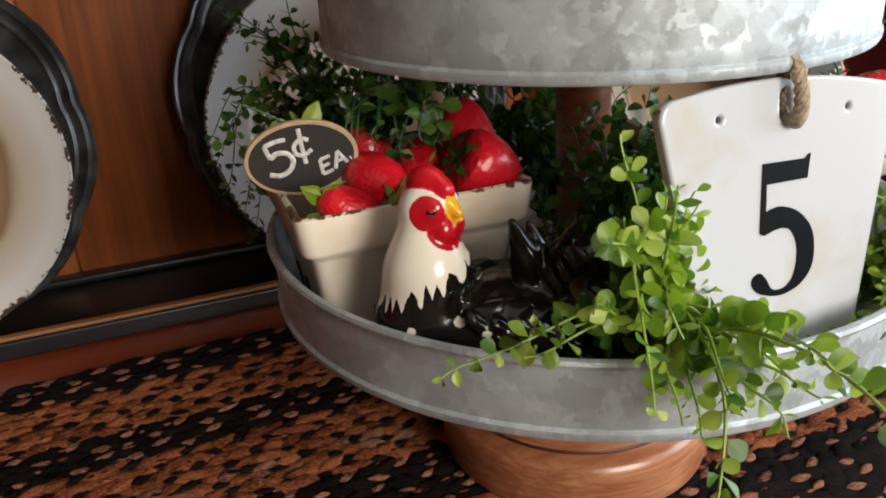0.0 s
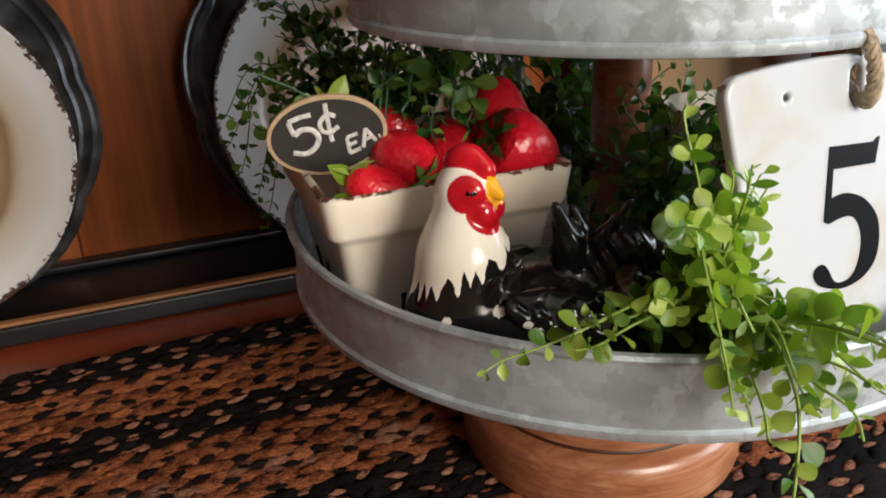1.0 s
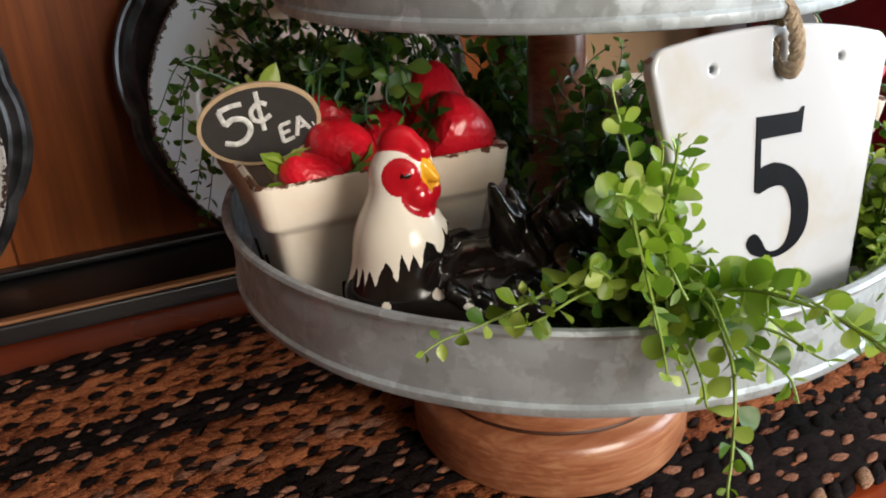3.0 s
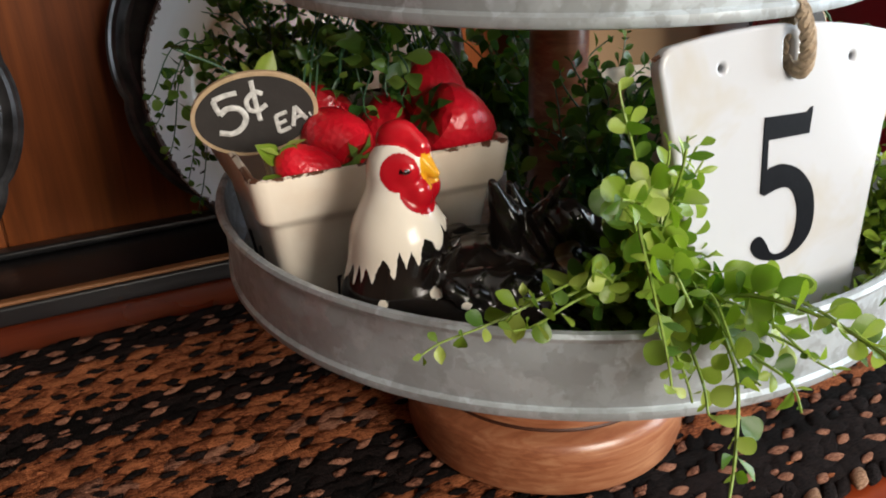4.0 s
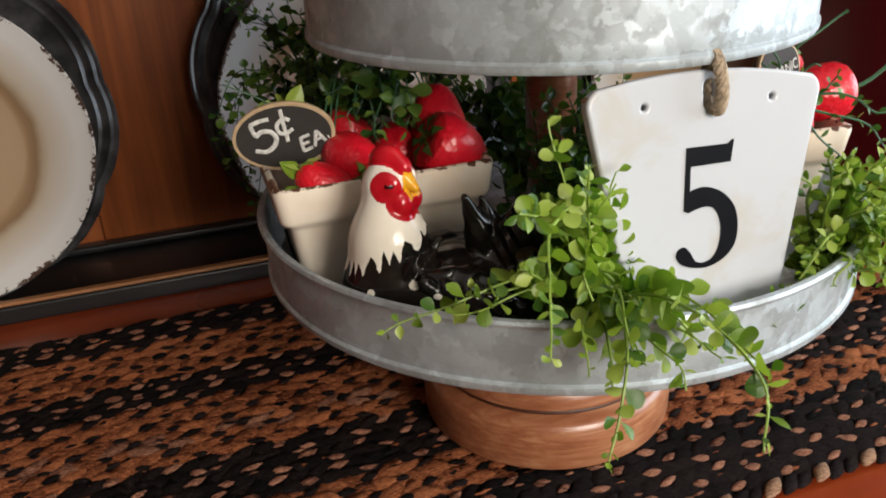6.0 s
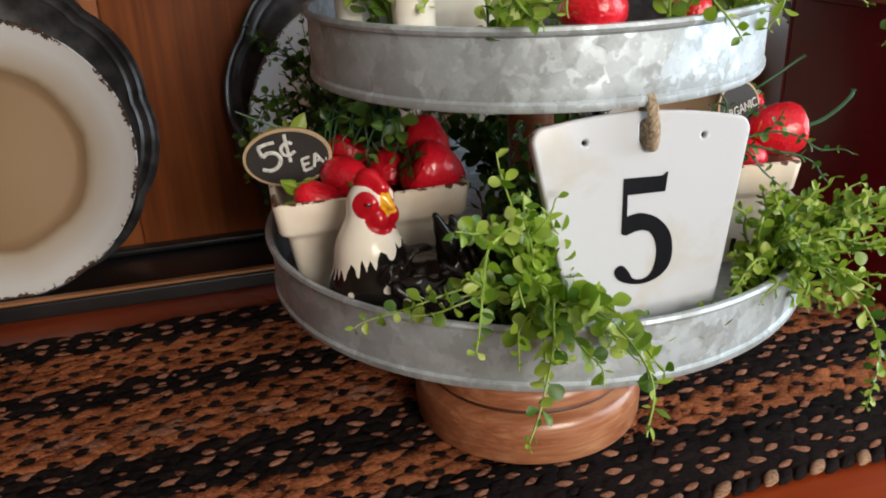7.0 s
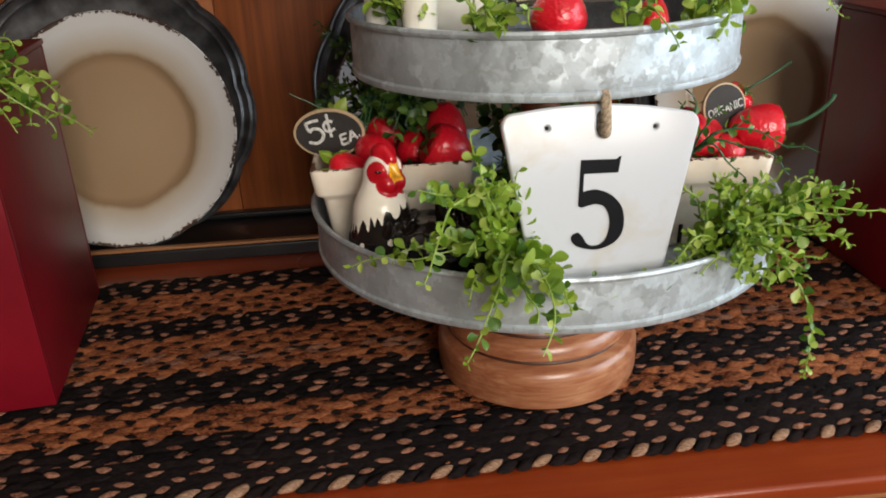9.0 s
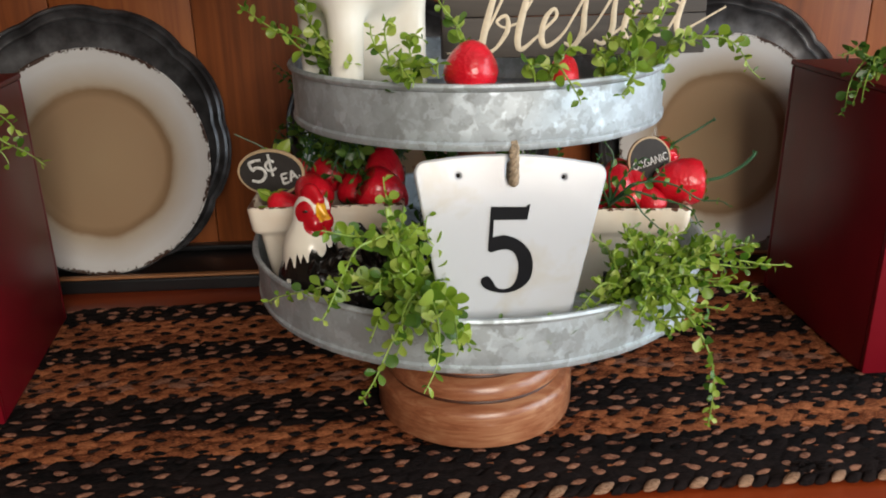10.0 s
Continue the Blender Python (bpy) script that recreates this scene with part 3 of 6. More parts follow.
# ---- red boxes ----
def red_box(m, w, d, h, label):
    ob = thing("red_box", m, label, "box", "red boxes")
    t = 0.006
    for name, lo, hi in (("front_panel", (0, 0, 0), (w, t, h - t)), ("back_panel", (0, d - t, 0), (w, d, h - t)), ("side_panel", (0, t + 0.0003, 0), (t, d - t - 0.0003, h - t)),
                         ("side_panel", (w - t, t + 0.0003, 0), (w, d - t - 0.0003, h - t)), ("top_panel", (-0.0012, -0.0012, h - t + 0.0003), (w + 0.0012, d + 0.0012, h))):
        bm = bmesh.new()
        box(bm, lo, hi, 0.0016, 2)
        part(name, bm, RED_PAINT, ob)
    return ob


red_box(pose(-0.4228, -0.0126, 0.0005, 0, 0, 6.9) @ pose(-0.30, 0, 0), 0.30, 0.226, 0.277, "glossy red painted wooden box, edges scuffed white")
red_box(pose(0.3730, 0.0045, 0.0005, 0, 0, 0.0), 0.30, 0.220, 0.269, "dark red painted wooden box standing on the rug")

# ---- the two-tier tray ----
stand = thing("tiered_tray", pose(0, 0, 0.0), "two-tier galvanised metal tray on a turned wooden foot", "tray")
part("foot", lathe([(0, 0), (0.0850, 0), (0.0872, 0.0015), (0.0880, 0.006), (0.0882, 0.018), (0.0880, 0.028), (0.0864, 0.0332), (0.0835, 0.0354), (0.0785, 0.0362), (0.0762, 0.0376), (0.0762, 0.0392), (0.0780, 0.0404),
                    (0.0798, 0.0416), (0.0802, 0.0460), (0.0782, 0.0520), (0.0745, 0.0556), (0.0708, 0.0566), (0.0690, 0.0580), (0.0692, 0.0594), (0.0704, 0.0606), (0.0694, 0.0640), (0.0645, 0.0690), (0.0555, 0.0735), (0.046, 0.077),
                    (0.040, 0.086), (0.038, 0.098), (0.043, 0.111), (0.052, 0.119), (0.054, 0.1262), (0, 0.1262)], 128), FOOT_WOOD, stand, "turned wooden foot with ring grooves", at=pose(-0.0024, 0.0003, 0))
# dark brown rings set into the foot's two grooves
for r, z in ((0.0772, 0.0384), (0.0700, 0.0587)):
    part("groove_ring", lathe([(r - 0.004, z - 0.0012), (r, z - 0.0014), (r + 0.0006, z), (r, z + 0.0014), (r - 0.004, z + 0.0012)], 96), GROOVE, stand, "dark brown ring in a groove of the foot", at=pose(-0.0024, 0.0003, 0))


def pan(r_low, r_top, z, h, name, label):
    t = 0.0014
    prof = [(0, z), (r_low - 0.002, z), (r_low, z + 0.0006), (r_low + 0.0008, z + 0.002), (r_low + 0.0008, z + 0.0048), (r_low - 0.0002, z + 0.0055), (r_low - 0.0009, z + 0.0062),
            (r_low - 0.0006, z + 0.0072)]
    for k in range(1, 5):
        f = k / 5
        prof.append((r_low - 0.0006 + (r_top - 0.0012 - r_low + 0.0006) * f, z + 0.0072 + (h - 0.0135) * f))
    prof += [(r_top - 0.0016, z + h - 0.0058), (r_top - 0.0010, z + h - 0.0050), (r_top + 0.0012, z + h - 0.0042), (r_top + 0.0020, z + h - 0.0022), (r_top + 0.0012, z + h - 0.0004),
             (r_top - 0.0008, z + h), (r_top - 0.0026, z + h - 0.0012), (r_top - 0.003, z + h - 0.006), (r_low - 0.0006 - t * 1.6, z + 0.010), (r_low - 0.006, z + 0.0045), (0, z + 0.0045)]

    def dent(a, i):
        return 1 + 0.0022 * math.sin(3 * a + 1.1 + z * 20) * math.sin(2 * a + 0.4) if 3 < i < len(prof) - 3 else 1.0

    return part(name, lathe(prof, 180, dent), STEEL, stand, label)


LOW_Z, LOW_FLOOR, UP_Z, UP_FLOOR = 0.1262, 0.1307, 0.2674, 0.2719
pan(0.1856, 0.1868, LOW_Z, 0.0413, "lower_tray", "wide galvanised pan with spangled zinc")
pan(0.1465, 0.1472, UP_Z, 0.0440, "upper_tray", "smaller galvanised pan with spangled zinc")
part("post", lathe([(0, LOW_FLOOR + 0.0002), (0.026, LOW_FLOOR + 0.0002), (0.027, 0.136), (0.024, 0.141), (0.018, 0.147), (0.0145, 0.165), (0.0155, 0.195), (0.0160, 0.215), (0.0158, 0.240),
                    (0.0150, 0.249), (0.019, 0.254), (0.022, 0.260), (0.028, 0.2635), (0.028, 0.2673), (0, 0.2673)], 48), FOOT_WOOD, stand, "turned wooden post between the trays")


# ---- berry crates ----
def crate(m, label):
    ob = thing("berry_crate", m, label, "crate", "berry crates")
    bm = bmesh.new()
    # square tapered pot: rings of (half width, z), outside then inside
    rings = [(0.0455, 0.0), (0.0472, 0.0015), (0.0540, 0.0535), (0.0548, 0.0560), (0.0585, 0.0590), (0.0595, 0.0615), (0.0612, 0.0790), (0.0608, 0.0812), (0.0592, 0.0820),
             (0.0575, 0.0812), (0.0565, 0.0790), (0.0500, 0.0450), (0.0430, 0.0040), (0.0, 0.0040)]
    loops = []
    for hw, z in rings:
        if hw == 0:
            loops.append([bm.verts.new((0, 0, z))])
            continue
        c = min(0.007, hw * 0.3)
        loop = []
        for q in range(4):
            for j in range(5):
                a = radians(90 * q + 90 * j / 4)
                sx, sy = ((1, 1), (-1, 1), (-1, -1), (1, -1))[q]
                loop.append(bm.verts.new((sx * (hw - c) + c * math.cos(a), sy * (hw - c) + c * math.sin(a), z)))
        loops.append(loop)
    for a, b in zip(loops, loops[1:]):
        n = len(a)
        for k in range(n):
            vs = [a[k], a[(k + 1) % n]] + ([b[0]] if len(b) == 1 else [b[(k + 1) % n], b[k]])
            bm.faces.new(vs)
    bm.faces.new(loops[0][::-1])
    bmesh.ops.subdivide_edges(bm, edges=[e for e in bm.edges if e.calc_length() > 0.06], cuts=5)
    for v in bm.verts:
        v.co += Vector((noise.noise(v.co * 40), noise.noise(v.co * 40 + Vector((7, 0, 0))), noise.noise(v.co * 45 + Vector((0, 9, 0))))) * 0.0007
    part("pot", bm, CRATE, ob)
    # no openings cut: dark strips paint the shade of the drain slots
    for q in range(4):
        for sx in (-0.024, 0.0, 0.024):
            bm = bmesh.new()
            box(bm, (sx - 0.0016, -0.0510, 0.010), (sx + 0.0016, -0.0482, 0.028), 0.0008, 2, Matrix.Rotation(radians(7.2), 4, "X"))
            part("drain_slot", bm, OPENING_SHADE, ob, "dark strip painting the shade in a narrow slot", at=pose(0, 0, 0, 0, 0, 90 * q) @ pose(0, 0.0030, 0))
    return ob


CRATE_L = pose(-0.1205, 0.0050, LOW_FLOOR + 0.0005, 0, -0.6, -1.5) @ Matrix.Diagonal((1.0, 1.0, 0.918, 1))
CRATE_R = pose(0.1000, -0.0250, LOW_FLOOR + 0.0005, 0, 0, -7) @ Matrix.Diagonal((1.0, 1.0, 0.912, 1))
crate(CRATE_L, "cream ceramic berry crate, rim chipped brown, strawberries inside")
crate(CRATE_R, "cream ceramic berry crate half hidden by greenery")


# ---- strawberries ----
def berry_mesh(seed):
    rnd = random.Random(seed)
    prof = [(0, -0.0215), (0.004, -0.0208), (0.0085, -0.018), (0.0125, -0.0125), (0.0155, -0.006), (0.0172, 0.001), (0.0172, 0.0075), (0.0150, 0.0125), (0.010, 0.0150), (0.004, 0.0140), (0, 0.0132)]
    bm = lathe(prof, 36)
    sh = Vector((rnd.uniform(-9, 9), rnd.uniform(-9, 9), 0))
    for v in bm.verts:
        v.co *= 1 + 0.07 * noise.noise(v.co * 60 + sh) + 0.030 * noise.noise(v.co * 380 + sh)
    return finish(bm, BERRY)


def sepal_mesh():
    bm = bmesh.new()
    hub, ring, n = bm.verts.new((0, 0, 0.0142)), [], 6
    for k in range(2 * n):
        a = math.pi * k / n
        ring.append(bm.verts.new((0.0042 * math.cos(a), 0.0042 * math.sin(a), 0.0158)))
    for k in range(2 * n):
        bm.faces.new((hub, ring[k], ring[(k + 1) % (2 * n)]))
    for k in range(n):
        a, b = ring[2 * k], ring[(2 * k + 1) % (2 * n)]
        t = math.pi * (2 * k + 0.5) / n
        d, s = Vector((math.cos(t), math.sin(t), 0)), Vector((-math.sin(t), math.cos(t), 0))
        m1, m2 = bm.verts.new(d * 0.0095 - s * 0.0026 + Vector((0, 0, 0.0168))), bm.verts.new(d * 0.0095 + s * 0.0026 + Vector((0, 0, 0.0168)))
        tip = bm.verts.new(d * 0.0155 + Vector((0, 0, 0.0135)))
        bm.faces.new((a, m1, m2, b))
        bm.faces.new((m1, tip, m2))
    return finish(bm, LEAF_DARK)


BERRIES, SEPALS = [berry_mesh(s) for s in (3, 8, 13)], sepal_mesh()


def strawberry(m, size, k, stem=None, where="in the crate"):
    ob = thing("strawberry", m @ Matrix.Scale(size, 4), f"glossy red plastic strawberry {where}", "strawberry", "strawberries")
    part("fruit", BERRIES[k % 3], None, ob)
    part("calyx", SEPALS, None, ob, "green leafy cap")
    if stem:
        bm = bmesh.new()
        pts = spline([(0, 0, 0.0135)] + stem, 6)
        tube(bm, pts, [0.0013] * (len(pts) - 2) + [0.0018, 0.0022], 6)
        part("stalk", bm, STEM_DARK, ob, "thin green stalk")
    return ob


UPSTEM = [(0.001, 0.0, 0.024), (0.004, 0.002, 0.036), (0.006, 0.006, 0.050)]
for p, rot, size, k, st in (
        ((-0.1349, -0.0199, 0.2070), (118, 8, 30), 0.90, 0, None), ((-0.1548, -0.0386, 0.1995), (140, -20, 60), 0.80, 1, None),
        ((-0.1010, -0.0010, 0.2030), (150, 20, 10), 0.86, 2, None), ((-0.0800, -0.0330, 0.2090), (12, -58, -12), 1.10, 0, None),
        ((-0.0775, -0.0060, 0.2195), (168, 12, 40), 0.96, 1, [(0, 0, 0.022), (-0.002, 0.004, 0.030), (-0.004, 0.01, 0.036)]),
        ((-0.1270, 0.0260, 0.2080), (30, 10, 70), 0.88, 0, UPSTEM),
        ((-0.1550, 0.0320, 0.2050), (150, 10, 0), 0.86, 1, None), ((-0.0760, 0.0300, 0.2060), (150, 30, 50), 0.9, 0, None)):
    strawberry(pose(*p, *rot), size, k, st)
LONG = [(-0.001, 0.0, 0.021), (-0.003, 0.001, 0.030), (-0.009, 0.003, 0.042), (-0.016, 0.004, 0.050), (-0.020, 0.005, 0.052)]
for p, rot, size, k, st in (
        ((0.1545, -0.0600, 0.2180), (0, 88, -8), 1.06, 1, LONG),
        ((0.1290, -0.0680, 0.2050), (150, -20, 20), 0.62, 0, None), ((0.1010, -0.0600, 0.2160), (140, 40, 10), 0.92, 2, None), ((0.1170, -0.0540, 0.2090), (150, 10, 0), 0.86, 1, None),
        ((0.1470, -0.0300, 0.2330), (20, 40, 0), 0.72, 0, [(0.001, 0, 0.024), (0.006, 0.003, 0.040), (0.010, 0.006, 0.056), (0.012, 0.006, 0.066)]), ((0.0840, -0.0450, 0.2060), (160, -30, 40), 0.9, 0, None),
        ((0.1200, -0.0100, 0.2060), (40, 10, 40), 0.95, 2, UPSTEM)):
    strawberry(pose(*p, *rot), size, k, st)
strawberry(pose(-0.0168, -0.1290, 0.3190, 176, 6, 10) @ Matrix.Diagonal((1.08, 1.08, 0.88, 1)), 0.93, 2, None, "at the upper tray's rim")
strawberry(pose(0.0450, -0.1200, 0.3120, 160, 20, 10), 0.62, 1, None, "at the upper tray's rim")


# ---- hen figurine ----
def hen():
    R = lambda x, y, z: Euler((radians(x), radians(y), radians(z))).to_matrix()
    ca, sa = math.cos(radians(61)), math.sin(radians(61))

    def turned(x, y, z):
        """The head's own axes: the beak along -y."""
        return [(x - 0.002) * ca + y * sa, -(x - 0.002) * sa + y * ca, z]

    def comb(q):
        c = ell(q, (0, -0.0005, 0.0955), (0.0053, 0.0094, 0.0072), R(-20, 0, 0))
        return smin(c, ell(q, (0, -0.0095, 0.0920), (0.0044, 0.0048, 0.0052)), 0.003)

    def field(p):
        x, y, z = p
        d = ell(p, (0.044, 0.003, 0.022), (0.052, 0.027, 0.024), R(0, 4, 0))
        d = smin(d, ell(p, (-0.002, -0.003, 0.026), (0.0225, 0.0220, 0.026)), 0.008)
        d = smin(d, capsule(p, (0.000, -0.004, 0.036), (0.0015, -0.001, 0.080), 0.0222, 0.0116), 0.006)
        d = smin(d, ell(p, (0.001, -0.004, 0.054), (0.0196, 0.0196, 0.020)), 0.006)
        d = smin(d, ell(p, (0.002, 0, 0.084), (0.0110, 0.0116, 0.0116)), 0.005)
        # folded wings, the flight feathers lapped in steps along each
        for sy in (-1, 1):
            wing = ell(p, (0.036, 0.002 + sy * 0.0225, 0.028), (0.036, 0.0095, 0.016), R(0, 8, 0))
            for k in range(5):
                wing = smin(wing, capsule(p, (0.018 + 0.010 * k, sy * 0.0275, 0.040 - 0.003 * k), (0.034 + 0.010 * k, sy * 0.0300, 0.026 - 0.002 * k), 0.0042, 0.0022), 0.0012)
            d = smin(d, wing, 0.003)
        body = np.clip((x - 0.004) / 0.016, 0, 1) * np.clip((0.060 - z) / 0.012, 0, 1)
        chevron = np.abs(np.sin(x * 250 - z * 190 + 1.3 * np.abs(np.sin(z * 300 + x * 60))))
        d = d + body * (0.0008 * chevron - 0.0005)
        # pointed feather tips standing up along the back, behind the bib
        for k in range(7):
            a = radians(-62 + 21 * k)
            r0 = 0.0205
            d = smin(d, capsule(p, (r0 * math.cos(a), r0 * math.sin(a) - 0.003, 0.044), ((r0 + 0.006) * math.cos(a), (r0 + 0.006) * math.sin(a) - 0.003, 0.0545 - 0.0012 * k), 0.0042, 0.0007), 0.0015)
        # tail: upright, curled and drooping plumes, grooved along their length
        groove = 0.0003 * np.sin(x * 900 + z * 500)
        for pts, rad in ((((0.050, 0.002, 0.030), (0.047, -0.001, 0.056), (0.040, -0.004, 0.074)), (0.0100, 0.0072, 0.0022)),
                         (((0.054, 0.004, 0.034), (0.053, 0.004, 0.056), (0.049, 0.003, 0.070)), (0.0090, 0.0064, 0.0020)),
                         (((0.054, 0.000, 0.040), (0.060, -0.006, 0.060), (0.0690, -0.0140, 0.0790)), (0.0062, 0.0034, 0.0010)),
                         (((0.058, -0.004, 0.034), (0.071, -0.008, 0.056), (0.083, -0.007, 0.050), (0.0895, -0.004, 0.032)), (0.0090, 0.0095, 0.0085, 0.0030)),
                         (((0.058, 0.006, 0.030), (0.070, 0.010, 0.050), (0.082, 0.012, 0.044), (0.088, 0.012, 0.030)), (0.0090, 0.0085, 0.0075, 0.0030)),
                         (((0.058, -0.010, 0.026), (0.070, -0.017, 0.036), (0.080, -0.019, 0.028), (0.084, -0.018, 0.018)), (0.0080, 0.0070, 0.0055, 0.0022))):
            plume = None
            for a, b, ra, rb in zip(pts, pts[1:], rad, rad[1:]):
                one = capsule(p, a, b, ra, rb)
                plume = one if plume is None else smin(plume, one, 0.003)
            d = smin(d, plume + groove, 0.003)
        q = turned(x, y, z)
        for sx in (-1, 1):
            d = smin(d, ell(q, (sx * 0.0072, -0.0050, 0.0848), (0.0050, 0.0076, 0.0076)), 0.0012)
            d = smin(d, ell(q, (sx * 0.0046, -0.0095, 0.0752), (0.0066, 0.0068, 0.0074)), 0.0012)
            d = np.minimum(d, ell(q, (sx * 0.0114, -0.0076, 0.0860), (0.0015, 0.0017, 0.0014)))
        d = smin(d, capsule(q, (0, -0.0090, 0.0876), (0, -0.0158, 0.0822), 0.0056, 0.0022), 0.0008)
        # a loose feather tip behind the neck
        d = smin(d, capsule(p, (0.006, -0.004, 0.0640), (0.0200, -0.0060, 0.0610), 0.0060, 0.0006), 0.003)
        d = smin(d, comb(q), 0.0008)
        return np.maximum(d, -z)

    me, c = solid(field, (-0.036, -0.044, -0.003), (0.102, 0.042, 0.106), 0.00068)
    for one in (HEN_BODY, HEN_BLACK, HEN_RED, HEN_YELLOW, HEN_BROWN, HEN_WHITE):
        me.materials.append(one)
    x, y, z = c.T
    fx, fy, _ = turned(x, y, z)
    idx = np.zeros(len(c), int)
    idx[((x - 0.0695) ** 2 + (z - 0.046) ** 2 < 0.0058**2) & (y < 0)] = 4
    for cx, cz, r in ((-0.0089, 0.0355, 0.0019), (0.0121, 0.0385, 0.0021), (0.0233, 0.0345, 0.0020), (0.046, 0.016, 0.0018)):
        idx[((x - cx) ** 2 + (z - cz) ** 2 < r * r) & (y < 0)] = 5
    ax = np.abs(fx)
    idx[(ax - 0.0100) ** 2 + (fy + 0.0052) ** 2 + (z - 0.0846) ** 2 < 0.0078**2] = 2
    idx[(ax - 0.0050) ** 2 + (fy + 0.0108) ** 2 + (z - 0.0752) ** 2 < 0.0092**2] = 2
    idx[comb([fx, fy, z]) < 0.0007] = 2
    idx[(ax < 0.0050) & (fy < -0.0118) & (z > 0.0775) & (z < 0.0915 + 0.3 * (fy + 0.0112))] = 3
    eye = np.minimum((fx - 0.0118) ** 2, (fx + 0.0118) ** 2) + (z - 0.0860) ** 2 < 0.0010**2
    idx[eye & (fy < -0.006)] = 1
    me.polygons.foreach_set("material_index", idx.astype(np.int32))
    ob = part("hen_figurine", me, None)
    ob.matrix_basis = pose(-0.1330, -0.0835, LOW_FLOOR - 0.0005, 0, 0, -16)
    return tagged(ob, "glazed ceramic hen, cream neck, black body, red face", "figurine")


hen()

# ---- enamel number sign ----
# its face lies in the local xy plane, the hole line at y = 0.0274
sign = thing("number_sign", pose(0.0065, -0.1519, 0.2239, 0, 0, 1.6) @ pose(0, 0, 0, 90 - 11.0, 0, 0) @ pose(0, 0, 0, 0, 0, -2.95), "white enamel sign with a black numeral five", "sign")


def arc(cx, cy, r, a0, a1, n=6):
    return [(cx + r * math.cos(radians(a0 + (a1 - a0) * k / n)), cy + r * math.sin(radians(a0 + (a1 - a0) * k / n))) for k in range(n + 1)]


edge = [(-0.0372, -0.0890), (0.0372, -0.0890)] + arc(0.0560, 0.0290, 0.0062, -11, 72, 6)
edge += [(x, 0.0405 - 0.0057 * (x / 0.0577) ** 2) for x in (0.050, 0.040, 0.030, 0.020, 0.008, -0.008, -0.020, -0.030, -0.040, -0.050)] + arc(-0.0560, 0.0290, 0.0062, 108, 191, 6)
slot = arc(0.0, 0.0272, 0.0050, 180, 360, 10) + arc(0.0, 0.0345, 0.0050, 0, 180, 10)
holes = [arc(sx * 0.0350, 0.0274, 0.0032, 0, 330, 11) for sx in (-1, 1)]
part("plate", outline_mesh([edge, slot] + holes, 0.0030, 0.0017, ENAMEL), None, sign, at=pose(0, 0, -0.0032))
# the numeral, in millimetres
FIVE = [(-13.1, 7.5), (9.8, 7.6), (12.0, 9.3), (13.1, 9.5), (11.4, -0.9), (-10.9, -1.4), (-11.2, -13.1), (-9.1, -12.1), (-2.3, -11.5), (6.9, -14.9), (14.0, -22.4), (16.2, -31.6), (14.6, -40.8), (8.7, -47.0), (0.4, -50.1), (-7.2, -50.1), (-15.0, -47.7), (-18.4, -43.9), (-18.1, -40.9), (-15.9, -39.3), (-13.4, -39.3), (-10.5, -42.4), (-8.1, -46.3), (-4.2, -47.8), (1.0, -46.7), (4.7, -42.4), (6.5, -34.7), (5.7, -27.8), (2.6, -22.5), (-2.0, -20.9), (-6.6, -21.3), (-12.1, -23.0), (-14.4, -21.8)]
loop = [(x * 0.001, y * 0.001) for x, y in FIVE]
smooth_five = loop[:7] + [tuple(q) for q in spline(loop[7:31], 4)] + loop[31:]
# dark discs behind the sign's holes paint the shade seen through them
for sx in (-1, 1):
    part("hole_backing", lathe([(0, -0.0044), (0.0040, -0.0044), (0.0040, -0.0038), (0, -0.0038)], 16), OPENING_SHADE, sign, "dark disc painting the shade behind a hole", at=pose(sx * 0.0350, 0.0274, 0))
part("numeral", outline_mesh([smooth_five], 0.0004, 0.0, INK), None, sign, "black serif numeral", at=pose(0, 0, 0.0004))
bm = bmesh.new()
got = bmesh.ops.create_icosphere(bm, subdivisions=3, radius=1)
for v in bm.verts:
    n = 1 + 0.35 * noise.noise(v.co * 2.3)
    v.co = Vector((v.co.x * 0.0105 * n, v.co.y * 0.0017 * n, v.co.z * 0.0027))
bmesh.ops.transform(bm, matrix=pose(-0.0540, 0.0352, -0.0028, 0, 0, 16), verts=bm.verts)
part("rust_patch", bm, RUST, sign, "rusted bare corner")

# rope loop through the slot and over the sign
rope = thing("jute_rope", pose(0.0085, -0.1480, 0.2470), "twisted jute rope loop holding the sign", "rope")
path = spline([(0.000, 0.006, 0.004), (0.000, -0.0025, 0.0010), (0.000, -0.0050, 0.006), (0.000, -0.0040, 0.014), (0.0005, -0.0002, 0.0215), (0.0005, 0.004, 0.0260), (0.001, 0.008, 0.0290), (0.001, 0.006, 0.0225), (0, 0.008, 0.012), (0, 0.007, 0.004)], 8)
for k in range(3):
    bm = bmesh.new()
    pts = []
    for i, q in enumerate(path):
        a = i * 0.55 + k * 2.094
        pts.append((q[0] + 0.0015 * math.cos(a), q[1] + 0.0010 * math.sin(a), q[2] + 0.0010 * math.sin(a)))
    tube(bm, pts, 0.0021, 7)
    part("strand", bm, JUTE, rope)


# ---- chalk tags ----
def stroke_mesh(strokes, mat, thick=0.35):
    bm = bmesh.new()
    for pts, r in strokes:
        p = spline(pts, 6) if len(pts) > 2 else np.array(pts, float)
        q = [(a[0], a[1], 0.0) for a in p]
        rad = [a[2] * r for a in p] if p.shape[1] > 2 else r
        tube(bm, q, rad, 8, (2, thick))
    return finish(bm, mat)


